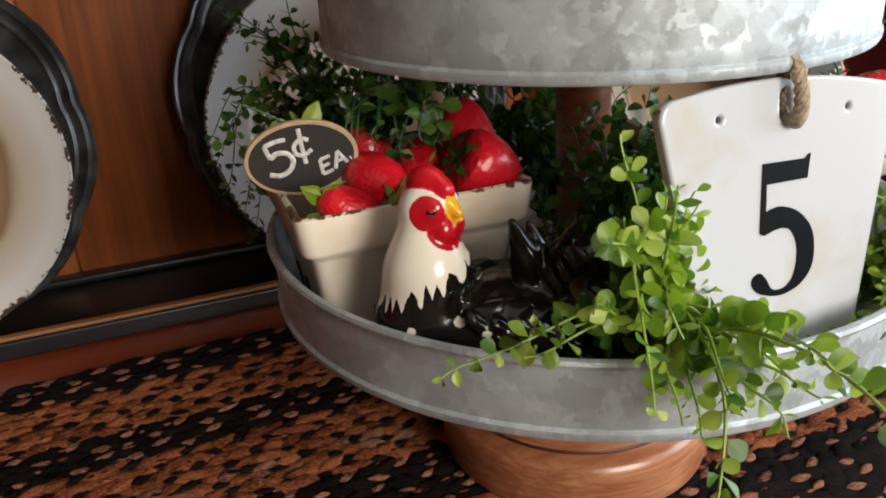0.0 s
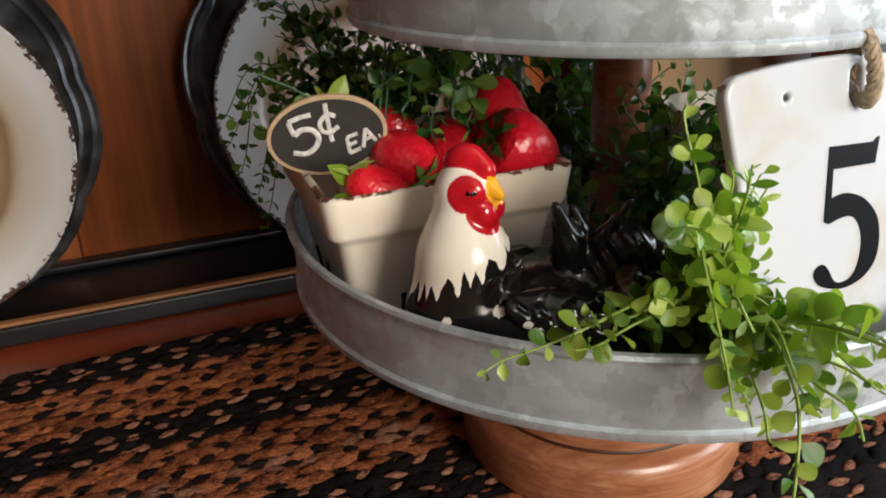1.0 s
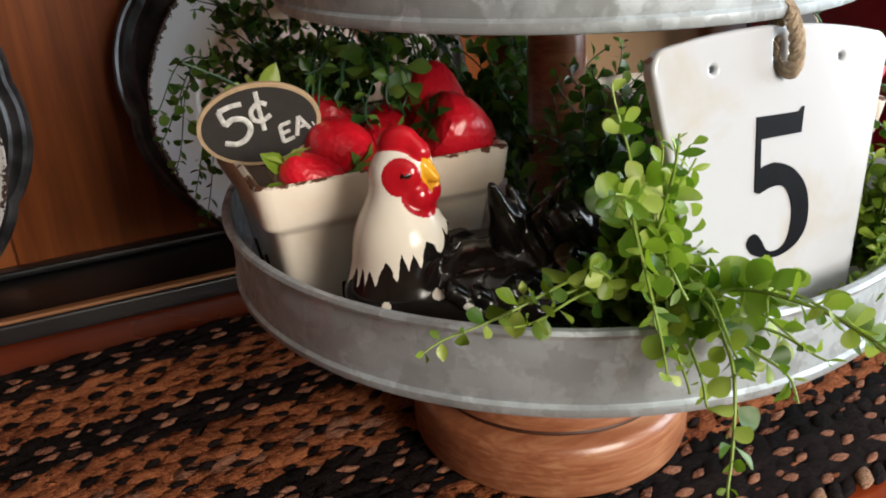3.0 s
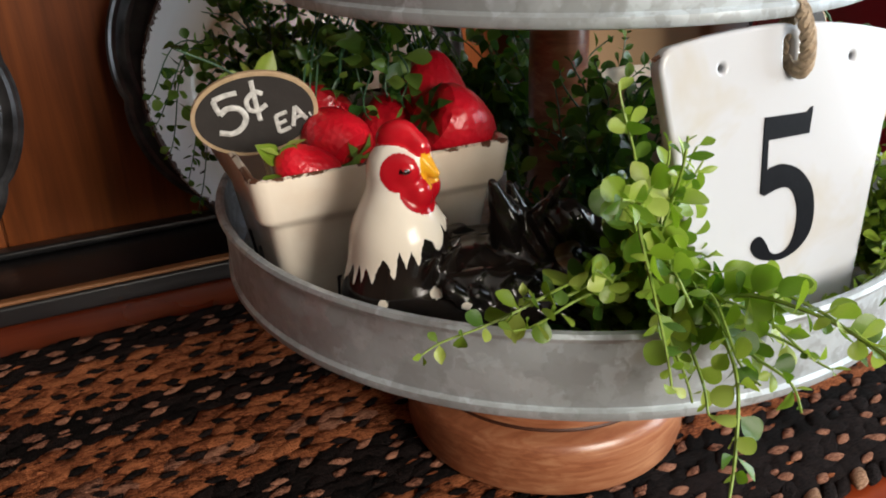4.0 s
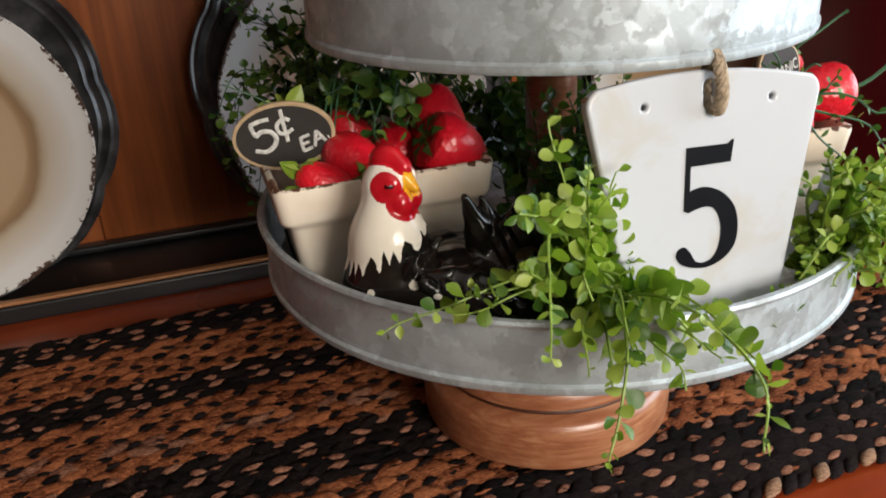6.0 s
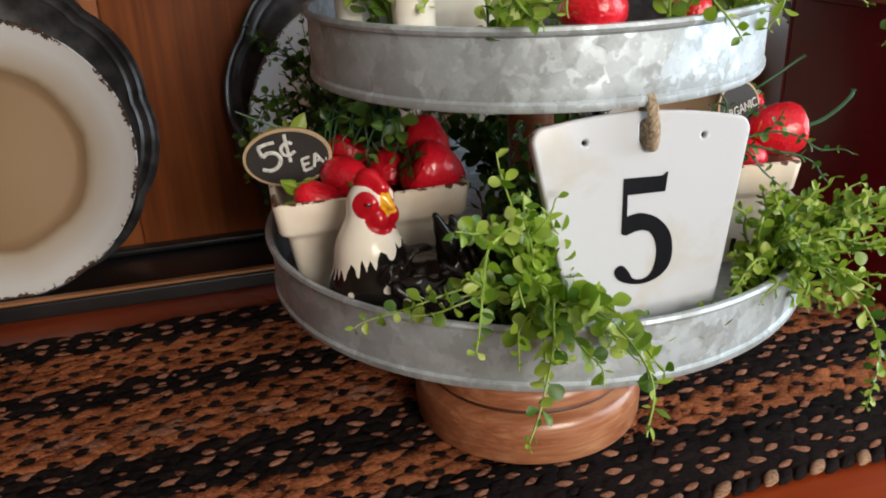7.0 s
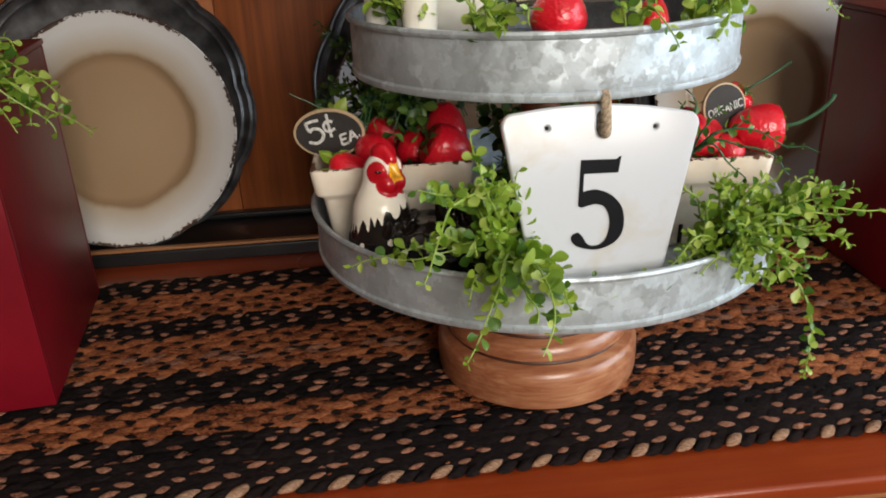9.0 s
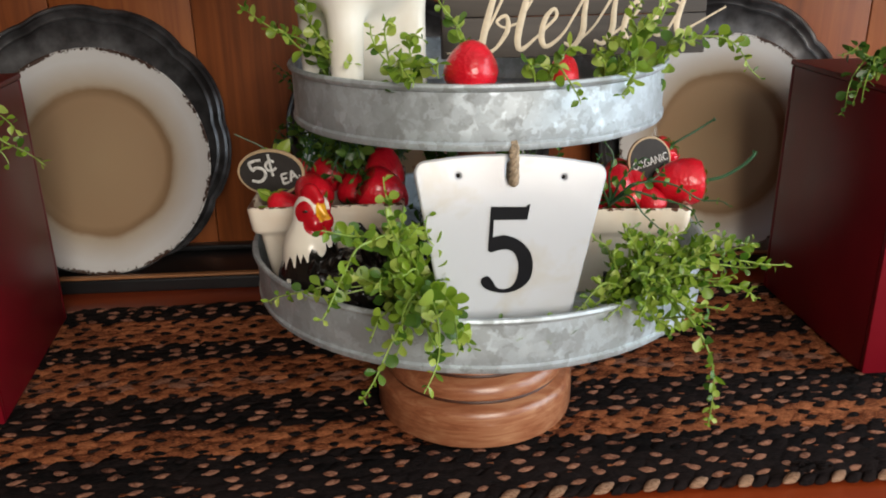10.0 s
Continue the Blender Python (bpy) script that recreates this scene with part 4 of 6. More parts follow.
def tag(m, rx, ry, label, stick):
    ob = thing("chalk_tag", m, label, "tag", "chalk tags")
    rim = [(rx * math.cos(a), ry * math.sin(a)) for a in np.linspace(0, 2 * math.pi, 56, endpoint=False)]
    part("board", outline_mesh([rim], 0.0022, 0.0004, TAG_EDGE, 2), None, ob, "pale birch edge")
    edge = min(0.0019, 0.06 * rx)
    face = [(x * (1 - edge / rx), y * (1 - edge / ry)) for x, y in rim]
    part("chalkboard_face", outline_mesh([face], 0.0004, 0.0, CHALKBOARD), None, ob, at=pose(0, 0, 0.0017))
    bm = bmesh.new()
    tube(bm, [(0, -ry * 0.5, -0.0032), (0.0005, -ry - stick, -0.0030)], 0.0014, 6)
    part("stick", bm, TAG_EDGE, ob, "thin wooden stick")
    return ob


five_tag = tag(pose(-0.1688, -0.0105, 0.2228, 0, 0, -12) @ pose(0, 0, 0, 98, 0, 0) @ pose(0, 0, 0, 0, 0, 5) @ Matrix.Scale(0.875, 4), 0.0320, 0.0225, "oval chalkboard tag lettered 5 cents each", 0.05)
u = 0.001
part("chalk_lettering", stroke_mesh([
    ([(-6.8 * u, 13.4 * u), (-12.5 * u, 13 * u), (-19 * u, 11.2 * u)], 1.35 * u), ([(-19 * u, 11.2 * u), (-18.4 * u, 7.5 * u), (-17.2 * u, 3.2 * u)], 1.35 * u),
    ([(-17.2 * u, 3.2 * u), (-13 * u, 5.8 * u), (-7.4 * u, 4.8 * u), (-4.8 * u, 0.2 * u), (-7.4 * u, -5.2 * u), (-13 * u, -8 * u), (-19.5 * u, -6.4 * u)], 1.50 * u), ([(5.8 * u, 10.8 * u), (2 * u, 12.2 * u), (-2.6 * u, 8.8 * u), (-2.4 * u, 3.8 * u), (1.6 * u, 2.2 * u), (6.8 * u, 4.8 * u)], 1.30 * u),
    ([(1.4 * u, 18.6 * u), (1.5 * u, 8 * u), (2 * u, -3.2 * u)], 1.25 * u), ([(10 * u, -2.4 * u), (10.4 * u, -11.6 * u)], 1.10 * u),
    ([(10 * u, -2.4 * u), (16 * u, -0.8 * u)], 1.05 * u), ([(10.2 * u, -7 * u), (15 * u, -5.6 * u)], 1.00 * u),
    ([(10.4 * u, -11.6 * u), (16.6 * u, -9.8 * u)], 1.10 * u), ([(18 * u, -9.4 * u), (20.4 * u, 1.2 * u)], 1.10 * u),
    ([(20.4 * u, 1.2 * u), (25.4 * u, -6.6 * u)], 1.10 * u), ([(19 * u, -5.2 * u), (23.6 * u, -4 * u)], 0.95 * u),
    ([(27.2 * u, -4.4 * u), (28 * u, -4.1 * u)], 1.20 * u)],
    CHALK), None, five_tag, "grey chalk lettering", at=pose(0, 0, 0.0020))
organic = tag(pose(0.1312, -0.0467, 0.2328, 0, 0, 10) @ pose(0, 0, 0, 80, 0, 0) @ pose(0, 0, 0, 0, 0, 14), 0.0178, 0.0178, "round chalkboard tag lettered organic in the berries", 0.035)
part("chalk_lettering", text_mesh("ORGANIC", 0.0078, 0.0002, CHALK), None, organic, "grey chalk lettering", at=pose(0, -0.0015, 0.0021) @ Matrix.Diagonal((0.86, 1.15, 1, 1)))

# ---- white ceramic animal on the upper tray ----
def white_animal():
    def field(p):
        d = smin(ell(p, (0, 0.0, 0.108), (0.050, 0.047, 0.036)), ell(p, (0.010, 0.014, 0.072), (0.036, 0.030, 0.058)), 0.012)
        for x, y, r in ((-0.0065, -0.033, 0.0105), (-0.029, 0.012, 0.0125), (0.041, -0.002, 0.0095), (0.008, 0.042, 0.0110)):
            d = smin(d, capsule(p, (x, y, 0.004), (x * 0.92, y * 0.9, 0.088), r, r * 1.25), 0.010)
        d = smin(d, ell(p, (-0.040, -0.036, 0.132), (0.022, 0.022, 0.020)), 0.014)
        d = smin(d, ell(p, (-0.055, -0.050, 0.124), (0.012, 0.012, 0.011)), 0.008)
        for s in (-1, 1):
            d = smin(d, ell(p, (-0.034 + s * 0.015, -0.030 - s * 0.015, 0.148), (0.006, 0.007, 0.011)), 0.004)
        return np.maximum(d, -p[2])

    me, c = solid(field, (-0.074, -0.068, -0.003), (0.058, 0.060, 0.166), 0.0020)
    me.materials.append(CERAMIC_WHITE)
    ob = part("animal_figurine", me, None)
    ob.matrix_basis = pose(-0.0925, -0.0515, UP_FLOOR + 0.0004)
    return tagged(ob, "white glazed ceramic animal figurine with thick legs", "figurine")


white_animal()

# ---- dark sign with script lettering ----
board = thing("wooden_sign", pose(0.0712, -0.0287, 0.3118, 0, 0, 1.5) @ pose(0, 0, 0, -5, 0, 0), "dark plank sign with cream script lettering", "sign")
for k in range(3):
    bm = bmesh.new()
    box(bm, (-0.1010, -0.008, 0.0005 + 0.030 * k), (0.1010, 0.008, 0.0300 + 0.030 * k), 0.0012, 2)
    part("plank", bm, BOARD_WOOD, board)
S = [  # one row a stroke: x, y, weight
    [(-0.95, 0.05, 0.3), (-0.4, 0.10, 0.3), (0.05, 0.45, 0.5), (0.45, 1.6, 0.5), (0.55, 2.3, 0.4), (0.38, 2.5, 0.4), (0.22, 2.1, 0.7), (0.08, 1.0, 1.2), (0.05, 0.25, 1.2), (0.2, -0.02, 0.8), (0.5, 0.1, 0.6), (0.72, 0.55, 0.9), (0.6, 0.92, 0.7), (0.35, 0.8, 0.5), (0.6, 0.62, 0.4), (1.0, 0.7, 0.4)],
    [(1.0, 0.7, 0.4), (1.4, 1.6, 0.5), (1.55, 2.3, 0.4), (1.38, 2.5, 0.4), (1.22, 2.1, 0.7), (1.08, 1.0, 1.2), (1.08, 0.25, 1.2), (1.25, -0.02, 0.8), (1.6, 0.25, 0.5), (1.85, 0.5, 0.5), (2.1, 0.8, 0.6), (1.98, 1.0, 0.6), (1.78, 0.75, 0.9), (1.78, 0.25, 1.1), (2.0, 0.0, 0.8), (2.4, 0.3, 0.5), (2.72, 0.95, 0.4)],
    [(2.45, 0.35, 0.4), (2.85, 1.25, 0.6), (2.92, 0.8, 1.0), (2.98, 0.3, 1.1), (2.8, -0.05, 0.8), (2.5, 0.05, 0.5)],
    [(2.9, 0.05, 0.4), (3.3, 0.45, 0.4), (3.72, 1.25, 0.6), (3.8, 0.8, 1.0), (3.86, 0.3, 1.1), (3.68, -0.05, 0.8), (3.38, 0.05, 0.5)],
    [(3.78, 0.05, 0.4), (4.2, 0.4, 0.5), (4.55, 0.8, 0.6), (4.43, 1.0, 0.6), (4.23, 0.75, 0.9), (4.23, 0.25, 1.1), (4.45, 0.0, 0.8), (4.85, 0.3, 0.5), (5.1, 0.7, 0.4)],
    [(5.75, 0.85, 0.5), (5.4, 1.0, 0.7), (5.12, 0.6, 1.0), (5.2, 0.1, 0.9), (5.5, 0.1, 0.6), (5.75, 0.6, 0.5), (6.0, 1.6, 0.6), (6.1, 2.4, 0.8)],
    [(5.85, 1.0, 0.9), (5.8, 0.35, 1.1), (5.95, 0.05, 0.8), (6.4, 0.25, 0.4), (7.2, 0.65, 0.3)]]
word = [([(x * 0.0258 + y * 0.0056, y * 0.0270 + x * 0.0016, w) for x, y, w in st], 0.00215) for st in S]
part("script_lettering", stroke_mesh(word, CREAM_PAINT, 0.25), None, board, "cream painted script word", at=pose(-0.0735, -0.0083, 0.0050, 90, 0, 0))

# ---- greenery: stems with pairs of small round leaves ----
def leaf_mesh(shape, cup, curl, mat):
    """A spoon-shaped leaf along +y with a short stalk; unit length."""
    bm = bmesh.new()
    rows = []
    for f, w in shape:
        z = curl * f * f
        rows.append([bm.verts.new((s * w, f, z + cup * (s * w) ** 2 * 6)) for s in (-1, -0.55, 0, 0.55, 1)])
    for a, b in zip(rows, rows[1:]):
        for k in range(4):
            bm.faces.new((a[k], a[k + 1], b[k + 1], b[k]))
    return finish(bm, mat)


ROUND = ((0.0, 0.03), (0.16, 0.04), (0.26, 0.19), (0.38, 0.32), (0.56, 0.405), (0.74, 0.39), (0.88, 0.29), (0.965, 0.15), (1.0, 0.02))
OVAL = ((0.0, 0.025), (0.18, 0.04), (0.32, 0.15), (0.50, 0.26), (0.68, 0.31), (0.85, 0.23), (0.96, 0.10), (1.0, 0.01))
POINT = ((0.0, 0.02), (0.12, 0.035), (0.26, 0.17), (0.42, 0.27), (0.58, 0.30), (0.74, 0.24), (0.88, 0.12), (1.0, 0.004))
SLIM = ((0.0, 0.02), (0.15, 0.05), (0.35, 0.14), (0.55, 0.18), (0.75, 0.15), (0.9, 0.08), (1.0, 0.005))
SHAPES = ((ROUND, 0.10, -0.12), (ROUND, -0.07, 0.10), (OVAL, 0.14, -0.18), (OVAL, -0.10, 0.08), (SLIM, 0.15, -0.22), (POINT, 0.25, -0.20), (POINT, 0.45, 0.12))
LEAVES = {m.name: [leaf_mesh(s, c, k, m) for s, c, k in SHAPES] for m in (LEAF, LEAF_DARK)}


def add_stem(ob, base, pts, leaf, size, gap, seed, stem_mat, thick=0.0009, bare=0.15, pick=(0, 0, 1, 1, 2, 3)):
    rnd = random.Random(seed)
    path = spline(pts, 10) - np.array(base)
    n = len(path)
    f = np.linspace(0, 1, n)
    for axis in (0, 1, 2):
        path[:, axis] += 0.0034 * f * np.sin(f * rnd.uniform(6, 12) + rnd.uniform(0, 6.28))
    bm = bmesh.new()
    tube(bm, path, [thick * (1.15 - 0.7 * i / n) for i in range(n)], 5)
    stem = part("stem", bm, stem_mat, ob)
    seg = np.linalg.norm(np.diff(path, axis=0), axis=1)
    along = np.concatenate([[0], np.cumsum(seg)])
    s, turn = along[-1] * bare, rnd.uniform(0, 6.28)
    while s < along[-1]:
        i = min(int(np.searchsorted(along, s)), n - 1)
        q, d = Vector(path[i]), (Vector(path[min(i + 1, n - 1)]) - Vector(path[max(i - 1, 0)])).normalized()
        side = d.cross(Vector((0.2, -0.4, 0.9))).normalized()
        top = side.cross(d)
        f = s / along[-1]
        for k in (0, 1):
            if rnd.random() < 0.10:
                continue
            a = turn + k * math.pi + rnd.uniform(-0.4, 0.4)
            out = side * math.cos(a) + top * math.sin(a)
            way = (out + d * rnd.uniform(0.2, 0.9) + Vector((0, -0.15, 0.25 + rnd.uniform(-0.3, 0.2)))).normalized()
            face = Vector((rnd.uniform(-0.9, 0.9), -0.50 + rnd.uniform(-0.8, 0.7), 0.70 + rnd.uniform(-0.8, 0.5)))
            ax = way.cross(face)
            if ax.length < 0.1:
                ax = way.orthogonal()
            ax.normalize()
            nz = ax.cross(way)
            size_k = size * rnd.choice((0.6, 0.8, 0.95, 1.02, 1.1)) * rnd.uniform(0.88, 1.10) * (1.0 - 0.22 * f - 0.36 * f**4)
            mt = Matrix((( ax.x, way.x, nz.x, q.x), (ax.y, way.y, nz.y, q.y), (ax.z, way.z, nz.z, q.z), (0, 0, 0, 1))) @ Matrix.Scale(size_k, 4)
            part("leaf", LEAVES[leaf.name][rnd.choice(pick if f < 0.86 else (2, 4, 4, 5))], None, stem, at=mt)
        turn += 1.45
        s += gap * rnd.uniform(0.7, 1.25) * (1 - 0.25 * f)


def greenery(name, base, stems, label, leaf=LEAF, size=0.0165, gap=0.0105, stem_mat=STEM, seed=1, thick=0.0009, bare=0.12, pick=(0, 0, 1, 1, 2, 3)):
    ob = thing(name, pose(*base), label, "artificial plant", "sprigs of greenery")
    for i, pts in enumerate(stems):
        add_stem(ob, base, pts, leaf, size, gap, seed * 100 + i, stem_mat, thick, bare, pick)
    return ob


# front cluster between hen and sign, trailing over the rim
A = (-0.0567, -0.1297, 0.1313)
greenery("greenery_sprig", A, [
    [A, (-0.0675, -0.1403, 0.1711), (-0.0930, -0.1560, 0.1830), (-0.1120, -0.1580, 0.1810)],
    [A, (-0.0666, -0.1562, 0.2115), (-0.0889, -0.1830, 0.2188), (-0.0985, -0.2032, 0.2111), (-0.1156, -0.2274, 0.1952)],
    [A, (-0.0681, -0.1492, 0.2045), (-0.0927, -0.1793, 0.2269), (-0.1146, -0.2014, 0.2343)],
    [A, (-0.0602, -0.1791, 0.1806), (-0.0690, -0.2080, 0.1740), (-0.0800, -0.2260, 0.1580), (-0.0902, -0.2392, 0.1420)],
    [A, (-0.0501, -0.1793, 0.1790), (-0.0475, -0.2180, 0.1900), (-0.0500, -0.2580, 0.1870), (-0.0570, -0.2810, 0.1720)],
    [A, (-0.0443, -0.1700, 0.1760), (-0.0385, -0.2120, 0.1870), (-0.0330, -0.2500, 0.1830)],
    [A, (-0.0429, -0.1513, 0.1793), (-0.0347, -0.1636, 0.1914)],
    [A, (-0.0596, -0.1427, 0.1742), (-0.0682, -0.1515, 0.2146), (-0.0733, -0.1526, 0.2521)],
    [A, (-0.0585, -0.1557, 0.1892), (-0.0679, -0.1746, 0.2212), (-0.0769, -0.1865, 0.2473)],
    [A, (-0.0531, -0.1514, 0.1945), (-0.0590, -0.1633, 0.2145), (-0.0545, -0.1718, 0.2316)],
    [A, (-0.0561, -0.1507, 0.1792), (-0.0710, -0.1603, 0.1991), (-0.0814, -0.1644, 0.2213)],
    [A, (-0.0456, -0.1464, 0.1794), (-0.0443, -0.1570, 0.2046), (-0.0487, -0.1625, 0.2298)],
    [A, (-0.0575, -0.1697, 0.1808), (-0.0638, -0.1999, 0.1821), (-0.0695, -0.2220, 0.1694)],
    [A, (-0.0518, -0.1744, 0.1706), (-0.0499, -0.2039, 0.1680), (-0.0496, -0.2262, 0.1533)],
    [A, (-0.0614, -0.1674, 0.1747), (-0.0776, -0.1933, 0.1760), (-0.0911, -0.2113, 0.1653)],
    [A, (-0.0492, -0.1676, 0.1647), (-0.0330, -0.1951, 0.1664), (-0.0221, -0.2124, 0.1580)],
    [A, (-0.0640, -0.1621, 0.1890), (-0.0748, -0.1848, 0.1986), (-0.0783, -0.2035, 0.1941)],
    [A, (-0.0568, -0.1605, 0.1891), (-0.0643, -0.1796, 0.1988), (-0.0674, -0.1946, 0.1964)],
    [A, (-0.0682, -0.1499, 0.1750), (-0.0857, -0.1668, 0.1887), (-0.0984, -0.1741, 0.1985)],
    [A, (-0.0592, -0.1643, 0.1667), (-0.0654, -0.1934, 0.1619), (-0.0729, -0.2116, 0.1493)],
    [A, (-0.0427, -0.1624, 0.1690), (-0.0324, -0.1877, 0.1706), (-0.0297, -0.2046, 0.1621)],
    [A, (-0.0642, -0.1507, 0.1893), (-0.0687, -0.1570, 0.2114), (-0.0671, -0.1637, 0.2357)]],
    "bright green sprig with small round leaves trailing over the rim", LEAF, 0.0146, 0.0082, STEM, 3, 0.0009, pick=(0, 1, 0, 1, 0, 1, 2))

# a runner lying along the rim, ending in small narrow leaves
A2 = (-0.0640, -0.1330, 0.1313)
greenery("greenery_sprig", A2, [
    [A2, (-0.0760, -0.1450, 0.1760), (-0.1020, -0.1560, 0.1840), (-0.1300, -0.1600, 0.1830), (-0.1580, -0.1594, 0.1700)],
    [A2, (-0.0760, -0.1490, 0.1700), (-0.1000, -0.1610, 0.1800), (-0.1240, -0.1660, 0.1790)]],
    "green runner with round leaves along the tray's rim", LEAF, 0.0142, 0.0100, STEM, 6, 0.0008, 0.34, (0, 1, 0, 1, 2))

# cluster at the sign's other side
B = (0.0963, -0.1228, 0.1313)
greenery("greenery_sprig", B, [
    [B, (0.1026, -0.1482, 0.1659), (0.1242, -0.1595, 0.1863), (0.1597, -0.1596, 0.1918), (0.1984, -0.1583, 0.1862)],
    [B, (0.1097, -0.1488, 0.1711), (0.1397, -0.1560, 0.1997), (0.1704, -0.1528, 0.2022)],
    [B, (0.1043, -0.1533, 0.1709), (0.1228, -0.1775, 0.1605), (0.1339, -0.1902, 0.1299), (0.1418, -0.1928, 0.0872)],
    [B, (0.0894, -0.1476, 0.1658), (0.0782, -0.1618, 0.1785), (0.0601, -0.1733, 0.1781), (0.0467, -0.1761, 0.1677)],
    [B, (0.0948, -0.1435, 0.1761), (0.0921, -0.1538, 0.2012), (0.0857, -0.1587, 0.2132)],
    [B, (0.0999, -0.1439, 0.1812), (0.1097, -0.1501, 0.2066), (0.1167, -0.1507, 0.2138)],
    [B, (0.1039, -0.1579, 0.1688), (0.1126, -0.1775, 0.1725), (0.1217, -0.1919, 0.1652)],
    [B, (0.0938, -0.1573, 0.1656), (0.0920, -0.1811, 0.1681), (0.0869, -0.1948, 0.1576)],
    [B, (0.1100, -0.1442, 0.1762), (0.1301, -0.1486, 0.1916), (0.1455, -0.1471, 0.2071)],
    [B, (0.1147, -0.1488, 0.1660), (0.1491, -0.1650, 0.1732), (0.1764, -0.1670, 0.1664)],
    [B, (0.0844, -0.1472, 0.1606), (0.0681, -0.1607, 0.1622), (0.0524, -0.1664, 0.1558)],
    [B, (0.0996, -0.1484, 0.1730), (0.1086, -0.1637, 0.1890), (0.1213, -0.1710, 0.1911)],
    [B, (0.0946, -0.1462, 0.1730), (0.0988, -0.1587, 0.1961), (0.1035, -0.1650, 0.2062)], [B, (0.0865, -0.1457, 0.1708), (0.0777, -0.1557, 0.1929), (0.0776, -0.1581, 0.2071)],
    [B, (0.1127, -0.1490, 0.1731), (0.1343, -0.1598, 0.1793), (0.1543, -0.1645, 0.1794)], [B, (0.1065, -0.1503, 0.1659), (0.1284, -0.1705, 0.1688), (0.1450, -0.1786, 0.1607)],
    [B, (0.0982, -0.1526, 0.1607), (0.1044, -0.1785, 0.1582), (0.1095, -0.1917, 0.1478)], [B, (0.0903, -0.1494, 0.1627), (0.0788, -0.1680, 0.1662), (0.0718, -0.1789, 0.1598)],
    [B, (0.1032, -0.1412, 0.1813), (0.1204, -0.1429, 0.2038), (0.1337, -0.1420, 0.2142)], [B, (0.1104, -0.1397, 0.1814), (0.1406, -0.1436, 0.1969), (0.1636, -0.1486, 0.1981)],
    [B, (0.0851, -0.1383, 0.1761), (0.0725, -0.1441, 0.1961), (0.0661, -0.1480, 0.2061)], [B, (0.1003, -0.1393, 0.1833), (0.1029, -0.1458, 0.2015), (0.0985, -0.1498, 0.2116)],
    [B, (0.1102, -0.1415, 0.1793), (0.1249, -0.1504, 0.1956), (0.1348, -0.1530, 0.2018)], [B, (0.0945, -0.1481, 0.1729), (0.0871, -0.1655, 0.1887), (0.0845, -0.1732, 0.1946)],
    [B, (0.1149, -0.1473, 0.1773), (0.1406, -0.1566, 0.1875), (0.1570, -0.1558, 0.1959)], [B, (0.0994, -0.1502, 0.1709), (0.1051, -0.1699, 0.1828), (0.1084, -0.1797, 0.1846)],
    [B, (0.1184, -0.1544, 0.1832), (0.1302, -0.1746, 0.1992)], [B, (0.1181, -0.1579, 0.1496), (0.1417, -0.1821, 0.1555)], [B, (0.1247, -0.1530, 0.1884), (0.1629, -0.1726, 0.2068)], [B, (0.1072, -0.1412, 0.1742), (0.1166, -0.1526, 0.1883)], [B, (0.0880, -0.1389, 0.1639), (0.0700, -0.1489, 0.1736)], [B, (0.1165, -0.1401, 0.1855), (0.1472, -0.1508, 0.2030)], [B, (0.1186, -0.1380, 0.1521), (0.1321, -0.1475, 0.1592)],
    [B, (0.0971, -0.1404, 0.1924), (0.0903, -0.1513, 0.2124)], [B, (0.0978, -0.1586, 0.1697), (0.0961, -0.1819, 0.1824)], [B, (0.0968, -0.1588, 0.1768), (0.0870, -0.1808, 0.1904)], [B, (0.1233, -0.1426, 0.1673), (0.1589, -0.1562, 0.1796)], [B, (0.0914, -0.1353, 0.1640), (0.0847, -0.1430, 0.1749)], [B, (0.0790, -0.1509, 0.1646), (0.0676, -0.1688, 0.1742)], [B, (0.1230, -0.1473, 0.1652), (0.1512, -0.1643, 0.1763)],
    [B, (0.1204, -0.1417, 0.1734), (0.1503, -0.1492, 0.1817), (0.1735, -0.1523, 0.1839)], [B, (0.0932, -0.1390, 0.1863), (0.0869, -0.1412, 0.2014), (0.0907, -0.1457, 0.2156)]],
    "dense bright green sprig beside the enamel sign", LEAF, 0.0120, 0.0066, STEM, 5, 0.0011, pick=(0, 2, 3, 4, 5, 5, 6))

# short leaves at the foot of the sign
Q = (0.0154, -0.1713, 0.1313)
greenery("greenery_sprig", Q, [
    [Q, (0.0032, -0.1727, 0.1449), (-0.0071, -0.1751, 0.1590)], [Q, (0.0173, -0.1738, 0.1451), (0.0212, -0.1764, 0.1572)], [Q, (0.0296, -0.1730, 0.1452), (0.0396, -0.1755, 0.1615)],
    [Q, (0.0092, -0.1729, 0.1429), (0.0070, -0.1755, 0.1530)], [Q, (0.0357, -0.1727, 0.1412), (0.0519, -0.1741, 0.1577)]],
    "short green sprig at the foot of the sign", LEAF, 0.0130, 0.0090, STEM, 71, bare=0.45)

